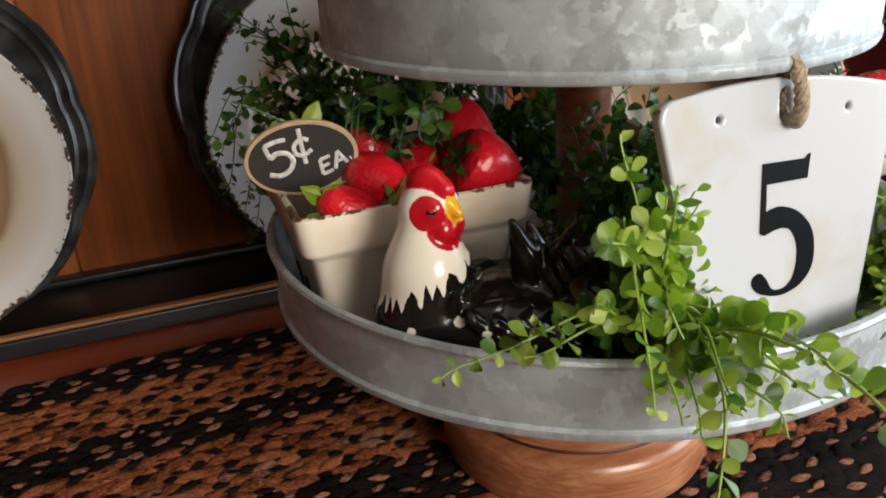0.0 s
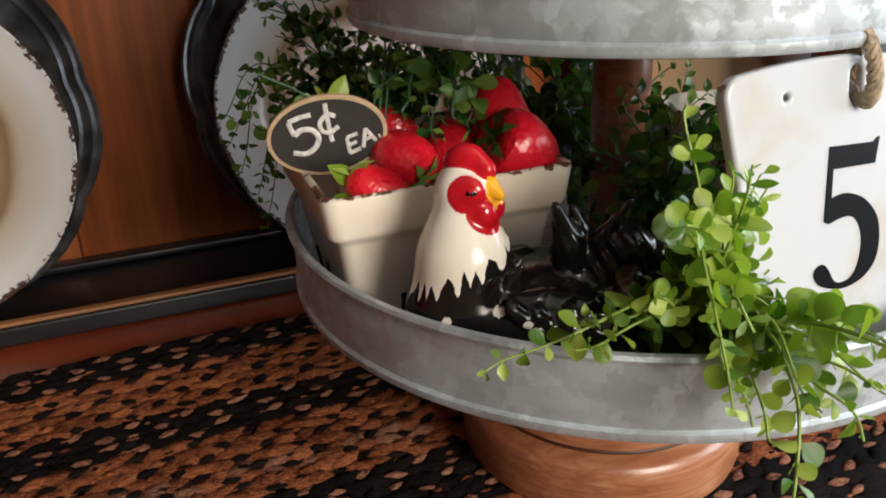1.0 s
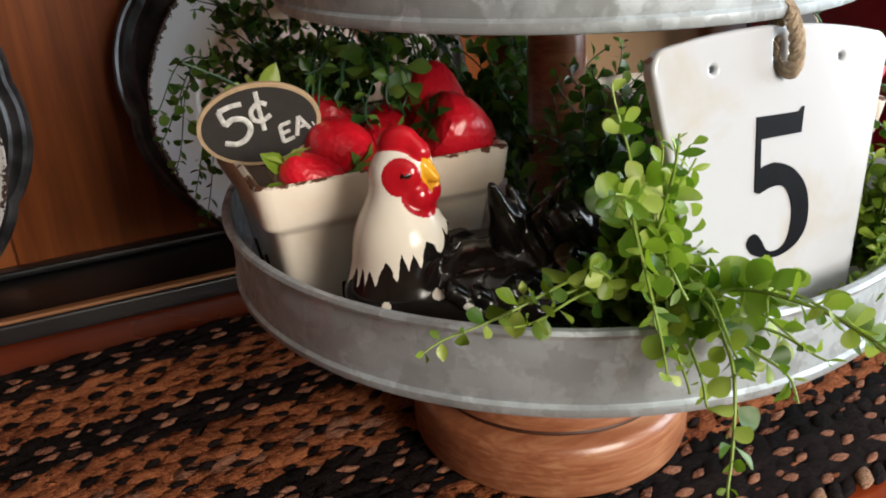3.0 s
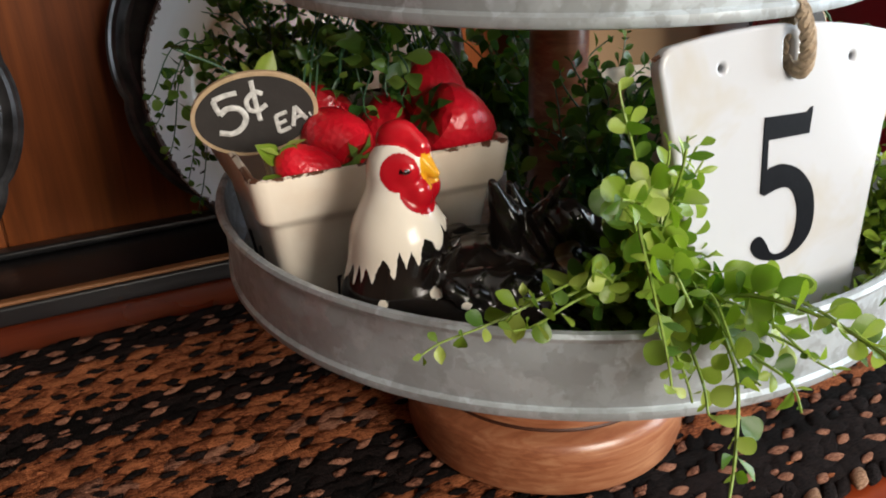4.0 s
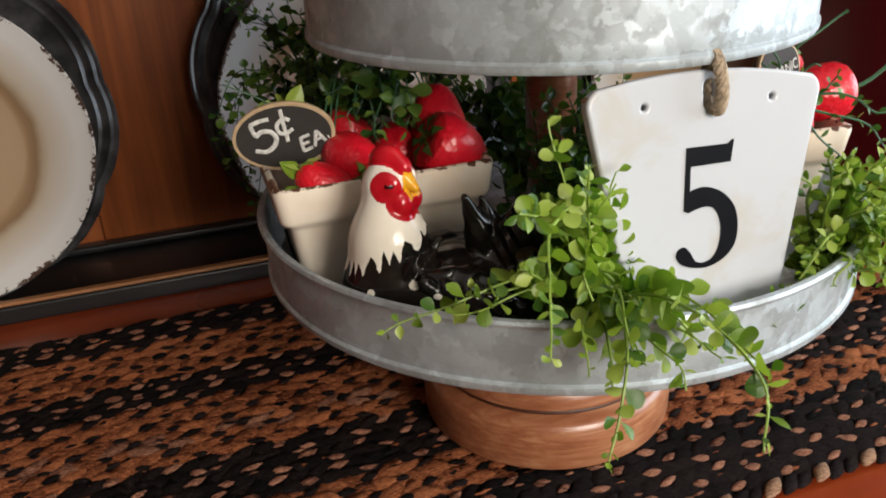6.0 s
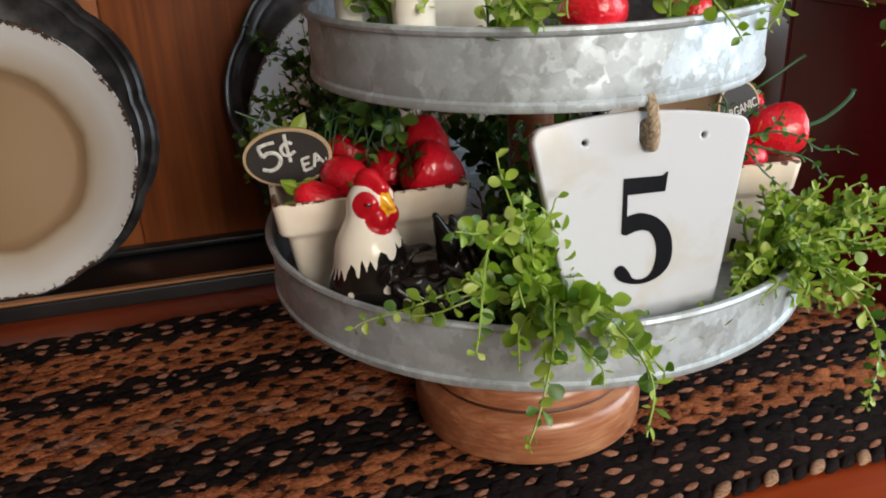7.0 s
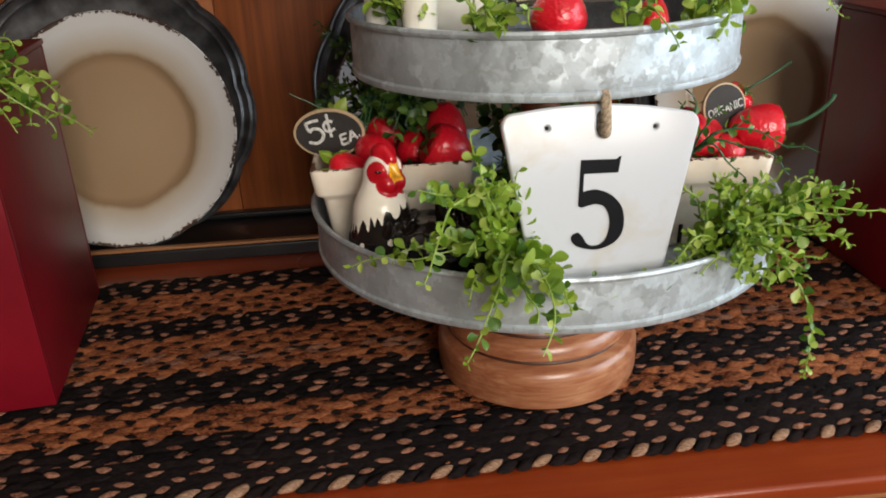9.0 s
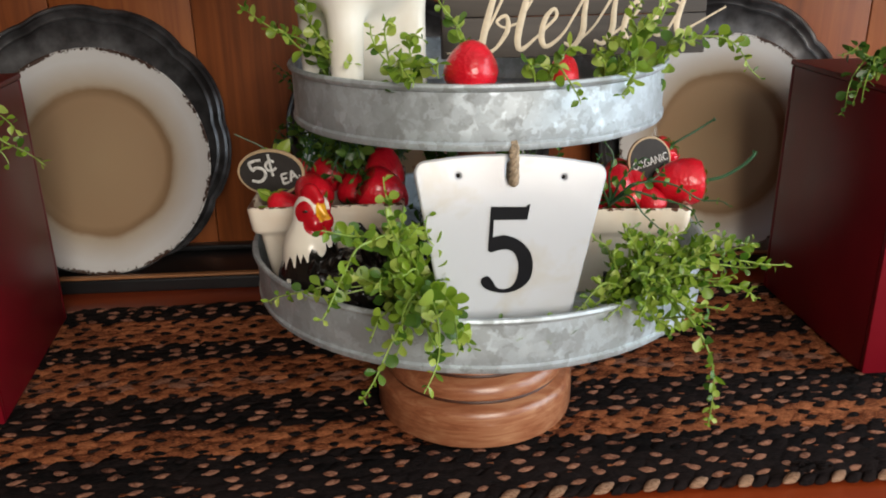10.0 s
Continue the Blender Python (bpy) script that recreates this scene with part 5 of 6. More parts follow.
# thin runners over the rim of the other crate and round its tag
N = (0.0912, -0.0846, 0.2088)
greenery("berry_leaf_sprig", N, [
    [N, (0.1032, -0.1010, 0.2248), (0.1229, -0.1093, 0.2188), (0.1430, -0.1118, 0.2088), (0.1540, -0.1139, 0.2008)], [N, (0.0980, -0.1025, 0.2207), (0.1115, -0.1123, 0.2105), (0.1194, -0.1141, 0.1983)],
    [N, (0.1085, -0.0976, 0.2290), (0.1365, -0.1046, 0.2272), (0.1566, -0.1071, 0.2172), (0.1686, -0.1093, 0.2112)], [N, (0.0965, -0.0952, 0.2309), (0.1067, -0.0962, 0.2432), (0.1189, -0.0950, 0.2475)],
    [N, (0.0886, -0.0931, 0.2350), (0.0865, -0.0936, 0.2512), (0.0806, -0.0918, 0.2613)], [N, (0.1003, -0.0990, 0.2269), (0.1143, -0.1019, 0.2331), (0.1266, -0.1007, 0.2373)],
    [N, (0.0824, -0.0944, 0.2277), (0.0761, -0.0966, 0.2429), (0.0741, -0.0970, 0.2550)]],
    "thin green runners hanging over the crate rim", LEAF_DARK, 0.0092, 0.0120, STEM_DARK, 63, bare=0.3, pick=(2, 3, 4, 5))

# deep green bush behind the crate
C = (-0.1117, 0.0869, 0.1313)
stems = []
rnd = random.Random(21)
for x, y, z in ((-0.1439, 0.0601, 0.2536), (-0.1236, 0.0590, 0.2559), (-0.1034, 0.0583, 0.2490), (-0.0784, 0.0525, 0.2441), (-0.0534, 0.0462, 0.2544), (-0.1106, 0.0692, 0.2605), (-0.0647, 0.0577, 0.2607), (-0.1349, 0.0448, 0.2433), (-0.0942, 0.0449, 0.2397), (-0.0375, 0.0545, 0.2600),
                (-0.1344, 0.0494, 0.2600), (-0.0889, 0.0475, 0.2600), (-0.0234, 0.0404, 0.2445), (-0.1428, 0.0723, 0.2600), (-0.1214, 0.0213, 0.2429), (-0.1015, 0.0157, 0.2410), (-0.0845, 0.0117, 0.2493), (-0.1367, 0.0199, 0.2488), (-0.1121, 0.0091, 0.2530), (-0.1278, 0.0028, 0.2384),
                (-0.1058, -0.0023, 0.2426), (-0.1429, 0.0052, 0.2444), (-0.1169, 0.0140, 0.2307), (-0.0707, 0.0185, 0.2537), (-0.0953, 0.0299, 0.2353)):
    mid = (C[0] + (x - C[0]) * 0.45 + rnd.uniform(-0.01, 0.01), C[1] + (y - C[1]) * 0.3, C[2] + (z - C[2]) * 0.65)
    stems.append([C, mid, (C[0] + (x - C[0]) * 0.8, (C[1] + 2 * y) / 3, C[2] + (z - C[2]) * 0.95), (x, y, z)])
greenery("greenery_bush", C, stems, "deep green bushy sprig behind the berry crate", LEAF_DARK, 0.0125, 0.0080, STEM_DARK, 7, 0.0008, 0.3, (0, 0, 1, 2, 3))

# sparse twigs that rise behind the crate and hang over the far rim, before the middle plate
T = (-0.1120, 0.1260, 0.1313)
stems = []
for x, z, top in ((-0.1760, 0.2820, 0.262), (-0.1660, 0.2540, 0.250), (-0.1840, 0.2900, 0.270), (-0.1500, 0.2780, 0.255), (-0.1400, 0.2640, 0.245), (-0.1560, 0.2480, 0.235), (-0.1480, 0.2380, 0.225), (-0.1620, 0.2300, 0.225), (-0.1760, 0.2190, 0.225), (-0.1990, 0.1990, 0.228),
                  (-0.1980, 0.1800, 0.222), (-0.1950, 0.1630, 0.215), (-0.1790, 0.1200, 0.205), (-0.1840, 0.1420, 0.200), (-0.1680, 0.2680, 0.258), (-0.1390, 0.2850, 0.262), (-0.1300, 0.2560, 0.240), (-0.1250, 0.2720, 0.250)):
    stems.append([T, (T[0] + (x - T[0]) * 0.30, 0.136, T[2] + (top - T[2]) * 0.75), (T[0] + (x - T[0]) * 0.68, 0.149, top), (x, 0.152, z)])
greenery("greenery_sprig", T, stems, "sparse dark green twigs hanging behind the trays", LEAF_DARK, 0.0145, 0.0108, STEM_DARK, 41, 0.0007, 0.42, (0, 1, 2, 3, 5))

# sprigs round the post, with shade put into their darker leaf colour
D = (0.0108, -0.0427, 0.1313)
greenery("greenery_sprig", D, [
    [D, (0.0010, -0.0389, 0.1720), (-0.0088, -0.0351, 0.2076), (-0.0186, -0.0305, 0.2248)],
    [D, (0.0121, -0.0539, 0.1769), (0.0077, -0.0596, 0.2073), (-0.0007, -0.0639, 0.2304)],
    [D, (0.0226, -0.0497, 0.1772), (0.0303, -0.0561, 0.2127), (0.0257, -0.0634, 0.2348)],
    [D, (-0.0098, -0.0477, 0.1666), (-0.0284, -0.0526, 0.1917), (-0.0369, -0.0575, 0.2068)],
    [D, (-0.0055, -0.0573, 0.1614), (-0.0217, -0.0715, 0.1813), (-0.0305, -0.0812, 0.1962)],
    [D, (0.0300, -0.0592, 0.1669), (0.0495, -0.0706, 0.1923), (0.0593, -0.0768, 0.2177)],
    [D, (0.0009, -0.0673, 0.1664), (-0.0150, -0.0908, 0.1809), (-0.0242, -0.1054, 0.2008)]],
    "green sprig round the wooden post, leaves darkened for shade", LEAF_DARK, 0.0160, 0.0110, STEM_DARK, 9)

# bush before the post, its shade carried by the dark leaf colour
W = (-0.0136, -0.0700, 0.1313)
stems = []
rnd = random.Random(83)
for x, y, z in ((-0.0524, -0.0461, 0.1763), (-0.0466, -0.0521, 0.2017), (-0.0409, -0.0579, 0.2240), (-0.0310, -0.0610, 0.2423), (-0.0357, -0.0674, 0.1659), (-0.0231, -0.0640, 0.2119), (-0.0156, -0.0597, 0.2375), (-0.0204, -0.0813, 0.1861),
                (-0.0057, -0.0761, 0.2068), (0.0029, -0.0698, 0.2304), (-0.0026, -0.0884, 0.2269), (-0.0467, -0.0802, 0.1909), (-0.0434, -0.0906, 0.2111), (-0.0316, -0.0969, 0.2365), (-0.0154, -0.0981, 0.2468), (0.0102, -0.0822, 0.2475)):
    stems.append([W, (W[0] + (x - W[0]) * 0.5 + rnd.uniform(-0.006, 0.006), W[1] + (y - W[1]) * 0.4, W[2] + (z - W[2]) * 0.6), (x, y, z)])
greenery("greenery_bush", W, stems, "dark green bush in front of the post, leaves darkened for shade", LEAF_DARK, 0.0150, 0.0085, STEM_DARK, 84, 0.0008, 0.25, (0, 1, 2, 3, 5))

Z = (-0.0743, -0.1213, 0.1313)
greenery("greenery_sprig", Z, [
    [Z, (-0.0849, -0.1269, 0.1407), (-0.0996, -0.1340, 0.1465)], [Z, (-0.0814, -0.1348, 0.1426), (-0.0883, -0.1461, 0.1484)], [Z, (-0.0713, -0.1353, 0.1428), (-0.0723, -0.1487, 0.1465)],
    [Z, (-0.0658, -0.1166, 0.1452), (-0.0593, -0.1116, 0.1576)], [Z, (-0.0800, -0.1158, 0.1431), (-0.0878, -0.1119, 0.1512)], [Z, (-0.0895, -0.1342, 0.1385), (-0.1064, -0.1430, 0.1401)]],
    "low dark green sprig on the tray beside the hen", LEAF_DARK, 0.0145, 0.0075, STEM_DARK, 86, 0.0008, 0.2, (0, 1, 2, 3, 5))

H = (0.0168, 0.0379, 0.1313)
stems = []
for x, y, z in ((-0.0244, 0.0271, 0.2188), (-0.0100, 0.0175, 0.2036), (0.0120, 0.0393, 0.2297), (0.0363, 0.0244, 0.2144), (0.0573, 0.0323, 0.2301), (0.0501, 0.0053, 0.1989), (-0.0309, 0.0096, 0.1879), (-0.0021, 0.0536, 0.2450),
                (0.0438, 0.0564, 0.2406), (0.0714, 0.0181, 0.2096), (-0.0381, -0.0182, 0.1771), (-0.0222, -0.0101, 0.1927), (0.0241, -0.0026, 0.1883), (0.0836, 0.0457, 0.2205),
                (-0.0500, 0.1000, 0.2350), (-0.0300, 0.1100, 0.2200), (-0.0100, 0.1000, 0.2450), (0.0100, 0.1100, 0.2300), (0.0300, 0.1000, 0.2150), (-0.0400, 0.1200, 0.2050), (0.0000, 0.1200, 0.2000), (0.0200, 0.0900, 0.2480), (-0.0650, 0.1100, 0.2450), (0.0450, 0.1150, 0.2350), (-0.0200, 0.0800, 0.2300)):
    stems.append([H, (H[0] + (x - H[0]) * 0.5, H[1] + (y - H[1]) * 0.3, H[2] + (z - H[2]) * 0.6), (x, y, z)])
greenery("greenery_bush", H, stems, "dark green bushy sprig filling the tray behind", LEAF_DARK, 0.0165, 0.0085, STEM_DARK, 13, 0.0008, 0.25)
# inner sprig between hen and sign, dark leaves painting its shade
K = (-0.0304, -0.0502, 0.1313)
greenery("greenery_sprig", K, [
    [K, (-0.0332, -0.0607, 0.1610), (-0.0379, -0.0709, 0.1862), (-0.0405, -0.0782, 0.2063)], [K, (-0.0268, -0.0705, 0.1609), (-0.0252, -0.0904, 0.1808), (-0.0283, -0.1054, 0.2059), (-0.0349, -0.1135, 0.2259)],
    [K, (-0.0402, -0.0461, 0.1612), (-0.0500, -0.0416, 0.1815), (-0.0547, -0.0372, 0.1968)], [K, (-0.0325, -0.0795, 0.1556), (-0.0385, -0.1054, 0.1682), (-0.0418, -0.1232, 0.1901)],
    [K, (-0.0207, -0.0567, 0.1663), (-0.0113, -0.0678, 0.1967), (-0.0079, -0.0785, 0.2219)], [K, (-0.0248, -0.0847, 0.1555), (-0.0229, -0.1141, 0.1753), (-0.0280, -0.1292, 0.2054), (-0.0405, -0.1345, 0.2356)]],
    "green sprig between hen and sign, leaves darkened for shade", LEAF_DARK, 0.0160, 0.0090, STEM_DARK, 14)

# grass-like blades hanging over the berries
E_ = (-0.1001, 0.0339, 0.2618)
blades = thing("greenery_tuft", pose(*E_), "tuft of thin green blades over the strawberries", "artificial plant", "sprigs of greenery")
rnd = random.Random(4)
for k in range(16):
    bm = bmesh.new()
    x, dx = rnd.uniform(-0.03, 0.025), rnd.uniform(-0.018, 0.018)
    tube(bm, spline([(x * 0.5, 0, 0.004), (x, -0.012, 0.0), (x + dx, -0.030, -0.016), (x + dx * 1.6, -0.042, -0.040 + rnd.uniform(-0.006, 0.01))], 6), 0.00055, 5)
    part("blade", bm, STEM_DARK, blades)

# olive leaves hanging in front of the berries
O = (-0.1030, 0.0100, 0.2450)
greenery("berry_leaf_sprig", O, [[O, (-0.1100, -0.0060, 0.2480), (-0.1150, -0.0160, 0.2340), (-0.1170, -0.0190, 0.2170)], [O, (-0.1040, -0.0060, 0.2470), (-0.1060, -0.0150, 0.2380), (-0.1060, -0.0180, 0.2280)],
                                 [O, (-0.1180, -0.0020, 0.2470), (-0.1300, -0.0120, 0.2380), (-0.1330, -0.0150, 0.2290)], [O, (-0.0990, -0.0060, 0.2430), (-0.0980, -0.0170, 0.2330), (-0.0975, -0.0210, 0.2180)],
                                 [O, (-0.1230, 0.0060, 0.2480), (-0.1400, -0.0020, 0.2440)]],
         "olive green leaves hanging over the strawberries", LEAF_DARK, 0.0165, 0.0080, STEM_DARK, 65, 0.0007, 0.3, (2, 3, 5, 5))

# broad light leaves tucked round the oval tag
M = (-0.1478, 0.0091, 0.1977)
tucked = greenery("berry_leaf_sprig", M, [[M, (-0.1590, 0.0040, 0.2180), (-0.1640, 0.0045, 0.2310), (-0.1660, 0.0040, 0.2385)], [M, (-0.1583, -0.0231, 0.2050), (-0.1670, -0.0370, 0.2060), (-0.1690, -0.0395, 0.2080)]],
                  "light green berry leaves beside the chalk tag", LEAF, 0.0255, 0.0085, STEM, 61, bare=0.75, pick=(5, 2, 5))
bm = bmesh.new()
tube(bm, spline([(-0.010, -0.004, 0.020), (-0.026, -0.006, 0.041), (-0.049, -0.009, 0.055)], 6), [0.0005] * 13, 5)
part("twig", bm, STEM_DARK, tucked, "thin bare twig")

# sprigs on the upper tray
U = UP_FLOOR + 0.001
for base, stems, seed in (
        ((-0.1034, -0.0595, U), [[(-0.1034, -0.0595, U), (-0.1122, -0.0763, 0.3167), (-0.1290, -0.0856, 0.3315), (-0.1484, -0.0915, 0.3413)], [(-0.1034, -0.0595, U), (-0.1069, -0.0807, 0.3197), (-0.1108, -0.0945, 0.3336)],
                               [(-0.1034, -0.0595, U), (-0.1225, -0.0640, 0.3220), (-0.1504, -0.0595, 0.3420), (-0.1733, -0.0509, 0.3541)], [(-0.1034, -0.0595, U), (-0.1138, -0.0726, 0.3269), (-0.1236, -0.0771, 0.3541), (-0.1309, -0.0759, 0.3774)],
                               [(-0.1034, -0.0595, U), (-0.1006, -0.0847, 0.3136), (-0.0954, -0.1013, 0.3234)]], 31),
        ((-0.0590, -0.0972, U), [[(-0.0590, -0.0972, U), (-0.0662, -0.1268, 0.3137), (-0.0733, -0.1414, 0.3316), (-0.0818, -0.1463, 0.3466)], [(-0.0590, -0.0972, U), (-0.0509, -0.1257, 0.3169), (-0.0420, -0.1435, 0.3238), (-0.0356, -0.1531, 0.3176)],
                               [(-0.0590, -0.0972, U), (-0.0615, -0.1320, 0.3197), (-0.0598, -0.1511, 0.3214), (-0.0563, -0.1575, 0.3091)], [(-0.0590, -0.0972, U), (-0.0561, -0.1277, 0.3270), (-0.0517, -0.1380, 0.3421)],
                               [(-0.0590, -0.0972, U), (-0.0705, -0.1174, 0.3240), (-0.0661, -0.1263, 0.3523)]], 32),
        ((0.0267, -0.1061, U), [[(0.0267, -0.1061, U), (0.0226, -0.1358, 0.3146), (0.0175, -0.1502, 0.3244)], [(0.0267, -0.1061, U), (0.0347, -0.1365, 0.3178), (0.0414, -0.1557, 0.3144), (0.0451, -0.1601, 0.3001)],
                              [(0.0267, -0.1061, U), (0.0401, -0.1321, 0.3210), (0.0524, -0.1446, 0.3330)]], 33),
        ((0.0838, -0.0898, U), [[(0.0838, -0.0898, U), (0.0850, -0.1171, 0.3218), (0.0923, -0.1277, 0.3389), (0.1016, -0.1270, 0.3594)], [(0.0838, -0.0898, U), (0.0716, -0.1192, 0.3186), (0.0656, -0.1316, 0.3253)],
                              [(0.0838, -0.0898, U), (0.0976, -0.1112, 0.3241), (0.1092, -0.1194, 0.3495), (0.1095, -0.1166, 0.3770)], [(0.0838, -0.0898, U), (0.0884, -0.1248, 0.3176), (0.0856, -0.1360, 0.3153), (0.0832, -0.1401, 0.3030)],
                              [(0.0838, -0.0898, U), (0.0929, -0.1064, 0.3292), (0.0953, -0.1151, 0.3545)], [(0.0838, -0.0898, U), (0.0773, -0.1102, 0.3239), (0.0787, -0.1204, 0.3389)]], 34),
        ((0.1170, -0.0534, U), [[(0.1170, -0.0534, U), (0.1362, -0.0701, 0.3214), (0.1614, -0.0734, 0.3277), (0.1869, -0.0724, 0.3179), (0.2052, -0.0705, 0.2958)], [(0.1170, -0.0534, U), (0.1308, -0.0747, 0.3232), (0.1453, -0.0851, 0.3303)]], 35),
        ((-0.0001, -0.0572, U), [[(-0.0001, -0.0572, U), (-0.0164, -0.0726, 0.3286), (-0.0319, -0.0778, 0.3588), (-0.0338, -0.0760, 0.3893)], [(-0.0001, -0.0572, U), (-0.0120, -0.0821, 0.3234), (-0.0232, -0.0964, 0.3382)]], 36)):
    greenery("greenery_sprig", base, stems, "light green sprig along the upper tray's rim", LEAF, 0.0138, 0.0080, STEM, seed)

# sprigs over the red boxes
F = (-0.4411, 0.0259, 0.2733)
over_box = greenery("greenery_sprig", F, [
    [F, (-0.4280, -0.0040, 0.2916), (-0.4037, -0.0189, 0.2794), (-0.3783, -0.0183, 0.2543), (-0.3527, -0.0149, 0.2354)], [F, (-0.4334, -0.0085, 0.2935), (-0.4097, -0.0312, 0.2831), (-0.3886, -0.0332, 0.2610), (-0.3763, -0.0311, 0.2388)],
    [F, (-0.4432, -0.0033, 0.2935), (-0.4350, -0.0299, 0.2808), (-0.4278, -0.0406, 0.2543)], [F, (-0.4241, 0.0071, 0.2959), (-0.4047, -0.0050, 0.2898), (-0.3849, -0.0111, 0.2757), (-0.3705, -0.0092, 0.2576)],
    [F, (-0.4331, -0.0040, 0.2976), (-0.4122, -0.0239, 0.2954), (-0.3964, -0.0301, 0.2894)], [F, (-0.4523, 0.0112, 0.2977), (-0.4560, -0.0123, 0.2951), (-0.4514, -0.0308, 0.2765)],
    [F, (-0.4266, 0.0147, 0.3001), (-0.4102, 0.0023, 0.3041), (-0.3965, -0.0039, 0.3001)], [F, (-0.4390, -0.0017, 0.2956), (-0.4210, -0.0324, 0.2789), (-0.4052, -0.0382, 0.2607), (-0.3971, -0.0379, 0.2445)],
    [F, (-0.4570, 0.0161, 0.3018), (-0.4655, -0.0027, 0.3054), (-0.4646, -0.0177, 0.2990)], [F, (-0.4323, 0.0058, 0.2897), (-0.4135, -0.0138, 0.2814), (-0.3958, -0.0217, 0.2672), (-0.3899, -0.0233, 0.2510)],
    [F, (-0.4493, -0.0030, 0.2914), (-0.4495, -0.0328, 0.2745), (-0.4461, -0.0414, 0.2479), (-0.4441, -0.0408, 0.2297)], [F, (-0.4306, 0.0020, 0.2876), (-0.4071, -0.0100, 0.2734), (-0.3872, -0.0141, 0.2553)]],
    "light green sprig hanging over the red box", LEAF, 0.0145, 0.0090, STEM, 51)
over_box.matrix_basis = pose(F[0] + 0.013, F[1] - 0.004, F[2])
G = (0.4015, 0.0143, 0.2726)
over_edge = greenery("greenery_sprig", G, [
    [G, (0.3868, 0.0066, 0.2934), (0.3722, 0.0020, 0.2830), (0.3658, -0.0006, 0.2585), (0.3616, -0.0016, 0.2401)], [G, (0.3903, -0.0002, 0.2913), (0.3773, -0.0115, 0.2808), (0.3706, -0.0180, 0.2602)],
    [G, (0.3894, 0.0140, 0.2957), (0.3750, 0.0125, 0.3015), (0.3627, 0.0113, 0.2993)], [G, (0.3947, 0.0043, 0.2935), (0.3838, -0.0064, 0.2891), (0.3731, -0.0130, 0.2746)],
    [G, (0.4008, 0.0039, 0.2976), (0.4014, -0.0153, 0.2993), (0.3983, -0.0298, 0.2847)], [G, (0.3887, 0.0047, 0.2894), (0.3738, -0.0034, 0.2707), (0.3695, -0.0063, 0.2523)]],
    "green sprig hanging over the red box", LEAF_DARK, 0.0135, 0.0100, STEM, 52)
over_edge.matrix_basis = pose(G[0] - 0.022, G[1] + 0.058, G[2] - 0.0025)

# ---- braided rug: rows of plaits, each loop of yarn a lump of its own ----
ROW_N, RUG_FRONT, RUG_BACK, RUG_L, RUG_R = 20, -0.1500, 0.2370, -0.80, 0.78


def row_y(v, x):
    """Place of a row (v from 0 at the front to 1 at the back), a little wavy as plaits lie."""
    return RUG_FRONT + (RUG_BACK - RUG_FRONT) * v + 0.0022 * math.sin(5.1 * x + 9 * v) + 0.0012 * math.sin(13 * x + 4 * v)


def lump_mesh():
    bm = bmesh.new()
    bmesh.ops.create_uvsphere(bm, u_segments=8, v_segments=6, radius=1)
    for v in bm.verts:
        x, y, z = v.co
        v.co = (z * 1.0, x * (1 - 0.62 * z * z) + 0.16 * z, y * (1 - 0.45 * z * z))
    return [(tuple(v.co)) for v in bm.verts], [tuple(w.index for w in f.verts) for f in bm.faces], bm.free()


VERTS, FACES, _ = lump_mesh()
VERTS = np.array(VERTS)
rug = tagged(new("braided_rug"), "braided black, rust and tan rug on the sideboard", "rug")
rug.matrix_basis = pose(0, 0, TOP_Z)
TONE = {"k": (YARN_BLACK, YARN_BLACK, YARN_TAN), "r": (YARN_RUST, YARN_RUST, YARN_BLACK), "t": (YARN_TAN, YARN_RUST, YARN_BLACK), "e": (YARN_BLACK, YARN_BLACK, YARN_PALE)}
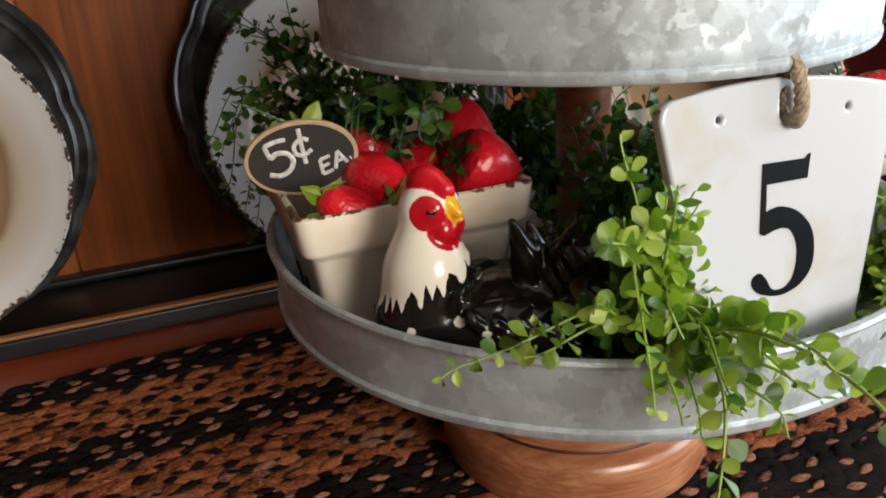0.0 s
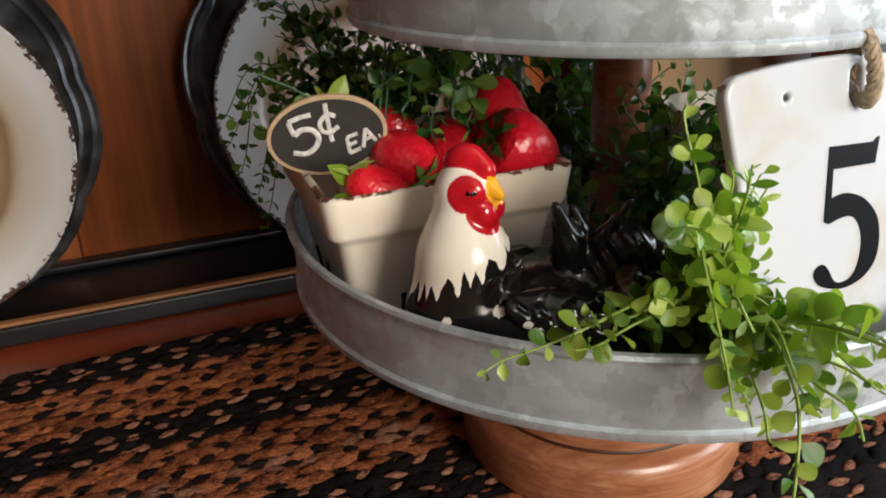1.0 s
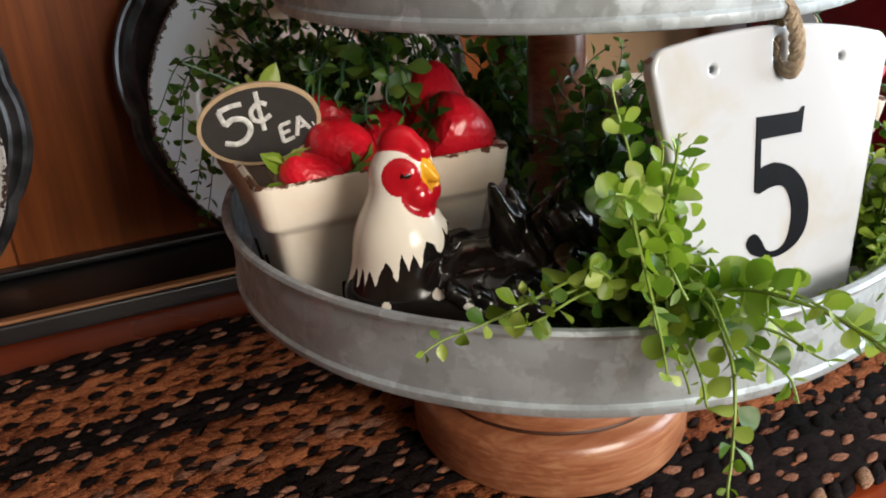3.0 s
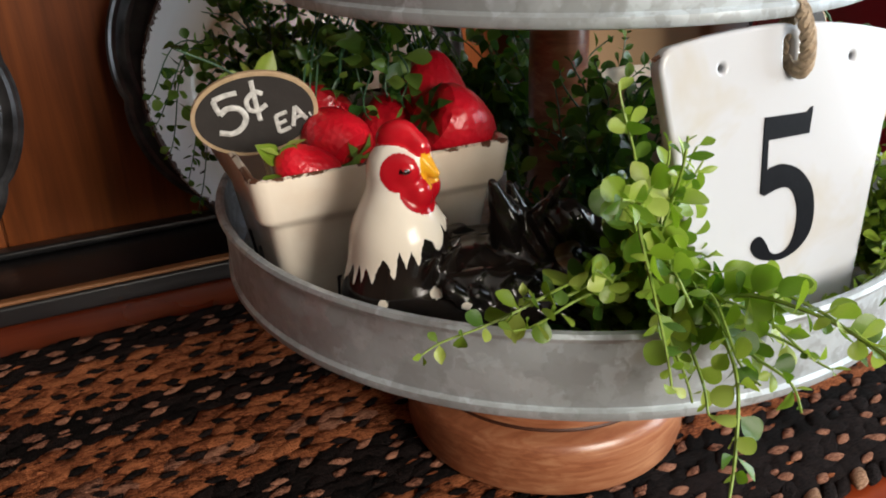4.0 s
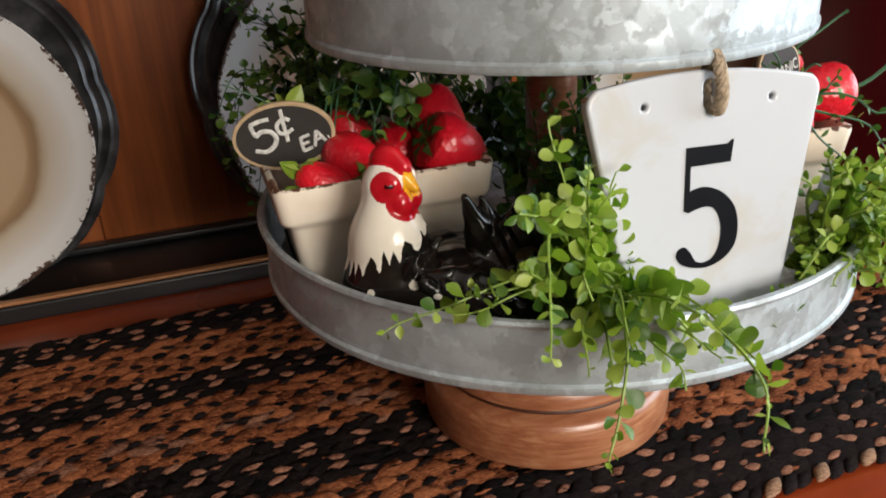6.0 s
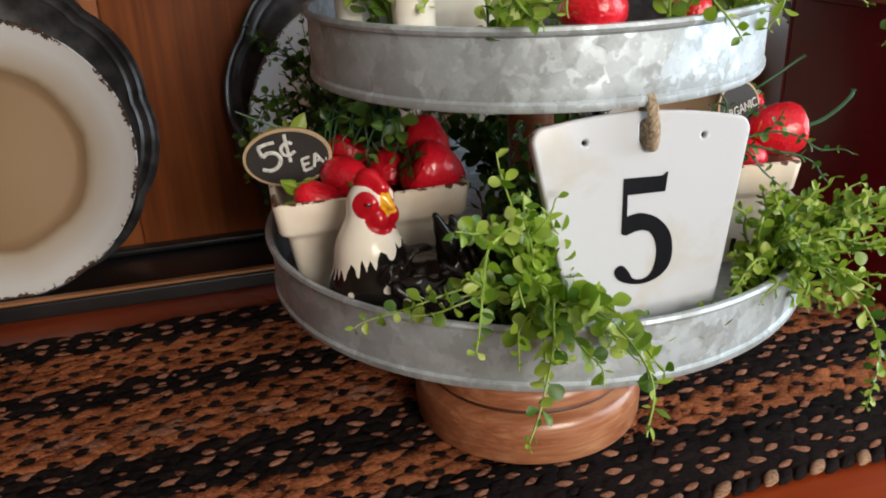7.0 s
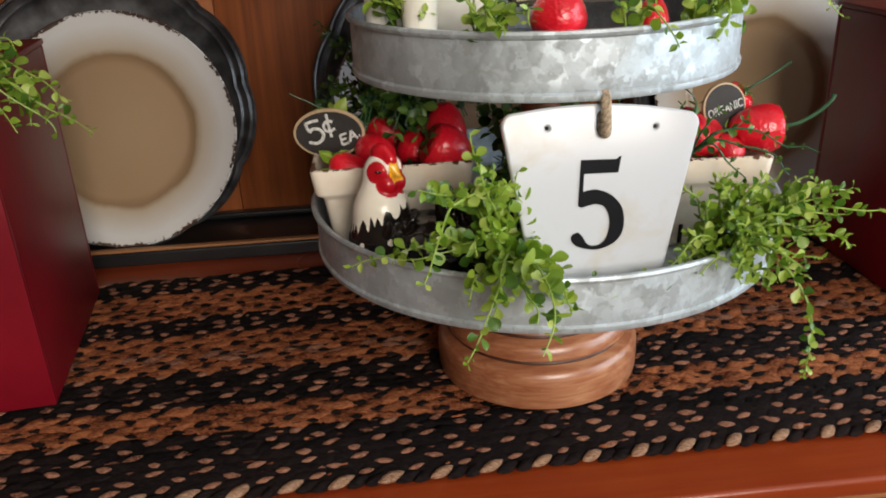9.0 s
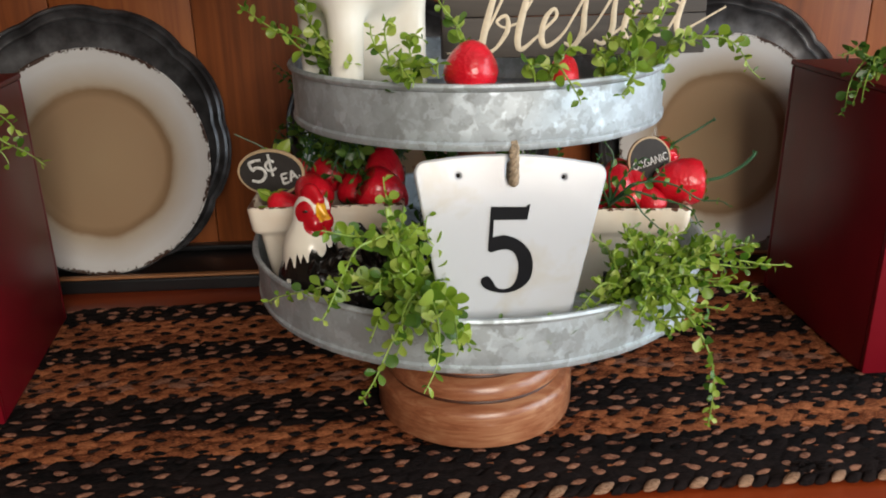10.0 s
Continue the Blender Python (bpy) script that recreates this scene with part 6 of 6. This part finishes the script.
# front to back: dark, rust and tan bands
ORDER = "ekkkrrkkkrtrrkkrrrkk"
YARNS = (YARN_BLACK, YARN_RUST, YARN_TAN, YARN_PALE)
SHARED = []
for m in YARNS:
    me = bpy.data.meshes.new("yarn_loop")
    me.from_pydata(VERTS.tolist(), [], FACES)
    me.materials.append(m)
    me.shade_smooth()
    SHARED.append(me)
rnd = random.Random(11)
shapes = np.random.default_rng(12)
vs, fs, ms, base, singles = [], [], [], 0, 0
width = (RUG_BACK - RUG_FRONT) / ROW_N
for i in range(ROW_N):
    v = (i + 0.5) / ROW_N
    tones = [YARNS.index(m) for m in TONE[ORDER[i]]]
    pitch = 0.0125 * rnd.uniform(0.96, 1.04)
    shift = ((i * 1.27 + rnd.uniform(-0.2, 0.2)) % 3) * pitch
    for side in (-1, 1):
        x, n = RUG_L + shift + (pitch / 2 if side > 0 else 0), 0
        while x < RUG_R:
            y = row_y(v, x) + side * width * (0.25 + rnd.uniform(-0.03, 0.03))
            a = side * radians(19 + rnd.uniform(-7, 7)) + 0.05
            # a three-strand plait: the third strand comes up on either side in turn
            fleck = n % 3 == (2 if side < 0 else 0)
            hem = i == 0 and side < 0
            if fleck and not hem:
                size = (pitch * rnd.uniform(0.44, 0.66), width * rnd.uniform(0.12, 0.19), 0.0018)
                a *= 0.6
            else:
                size = (pitch * (rnd.uniform(0.82, 0.95) if hem else rnd.uniform(1.05, 1.35)), width * (0.25 if hem else 0.42) * rnd.uniform(0.9, 1.1), 0.0036 if hem else 0.0027)
            at = (x + rnd.uniform(-0.0012, 0.0012), y, (0.0046 if hem else 0.0050) + (0.0014 if fleck else 0) + rnd.uniform(-0.0004, 0.0004))
            tone = tones[2] if fleck else tones[n % 2]
            if hem:
                a = radians(27 + rnd.uniform(-5, 5))
            if i and fleck and rnd.random() < 0.07:
                tone = tones[0]
            if i == 0 and side > 0 and fleck:
                tone = YARNS.index(YARN_TAN)
            if i < 4 and -0.36 < x < 0.42 and singles < 300:
                part("yarn_loop", SHARED[tone], None, rug, at=pose(*at, 0, 0, math.degrees(a)) @ Matrix.Diagonal((*size, 1)))
                singles += 1
            else:
                q = VERTS * size * shapes.uniform(0.78, 1.22, (len(VERTS), 1))
                q = np.stack([q[:, 0] * math.cos(a) - q[:, 1] * math.sin(a), q[:, 0] * math.sin(a) + q[:, 1] * math.cos(a), q[:, 2]], 1)
                vs.append(q + at)
                fs += [tuple(k + base for k in f) for f in FACES]
                ms += [tone] * len(FACES)
                base += len(VERTS)
            # loose ends of the third strand showing through, between the loops
            if not fleck and not hem and rnd.random() < (0.22 if tones[0] == 0 else 0.22):
                q = VERTS * (pitch * rnd.uniform(0.28, 0.50), width * rnd.uniform(0.06, 0.11), 0.0013) * shapes.uniform(0.7, 1.3, (len(VERTS), 1))
                vs.append(q + (at[0] + rnd.uniform(-0.5, 0.5) * pitch, at[1] + rnd.uniform(-0.2, 0.2) * width, at[2] + 0.0014))
                fs += [tuple(k + base for k in f) for f in FACES]
                ms += [(2 if rnd.random() < 0.45 else 1) if tones[0] == 0 else 0] * len(FACES)
                base += len(VERTS)
            n += 1
            x += pitch
me = bpy.data.meshes.new("plaits")
me.from_pydata(np.concatenate(vs).tolist(), [], fs)
for m in YARNS:
    me.materials.append(m)
me.polygons.foreach_set("material_index", ms)
me.shade_smooth()
tagged(part("plaited_yarn", me, None, rug, "plaited black, rust and tan yarn"), kind="stuff")
bm = bmesh.new()
loop = [bm.verts.new((x, row_y(0.02, x), 0.0035)) for x in np.linspace(RUG_L, RUG_R, 40)] + [bm.verts.new((x, row_y(0.98, x), 0.0035)) for x in np.linspace(RUG_R, RUG_L, 40)]
top = bm.faces.new(loop)
ext = bmesh.ops.extrude_face_region(bm, geom=[top])
bmesh.ops.translate(bm, vec=(0, 0, -0.0033), verts=[g for g in ext["geom"] if isinstance(g, bmesh.types.BMVert)])
part("stitching", bm, YARN_BLACK, rug, "dark lacing between the plaits", smooth=False)
# a dark tangle of loose yarn on the front hem
tangle = thing("loose_yarn", pose(0.2480, -0.1440, 0.0040), "small tangle of dark yarn on the rug's hem", "yarn")
rnd = random.Random(77)
for k in range(7):
    bm = bmesh.new()
    pts = [(-0.014 + 0.007 * j + rnd.uniform(-0.003, 0.003), rnd.uniform(-0.006, 0.004), 0.0055 + rnd.uniform(-0.0015, 0.0030)) for j in range(5)]
    tube(bm, spline(pts, 5), 0.0013, 6)
    part("strand", bm, YARN_BLACK, tangle)
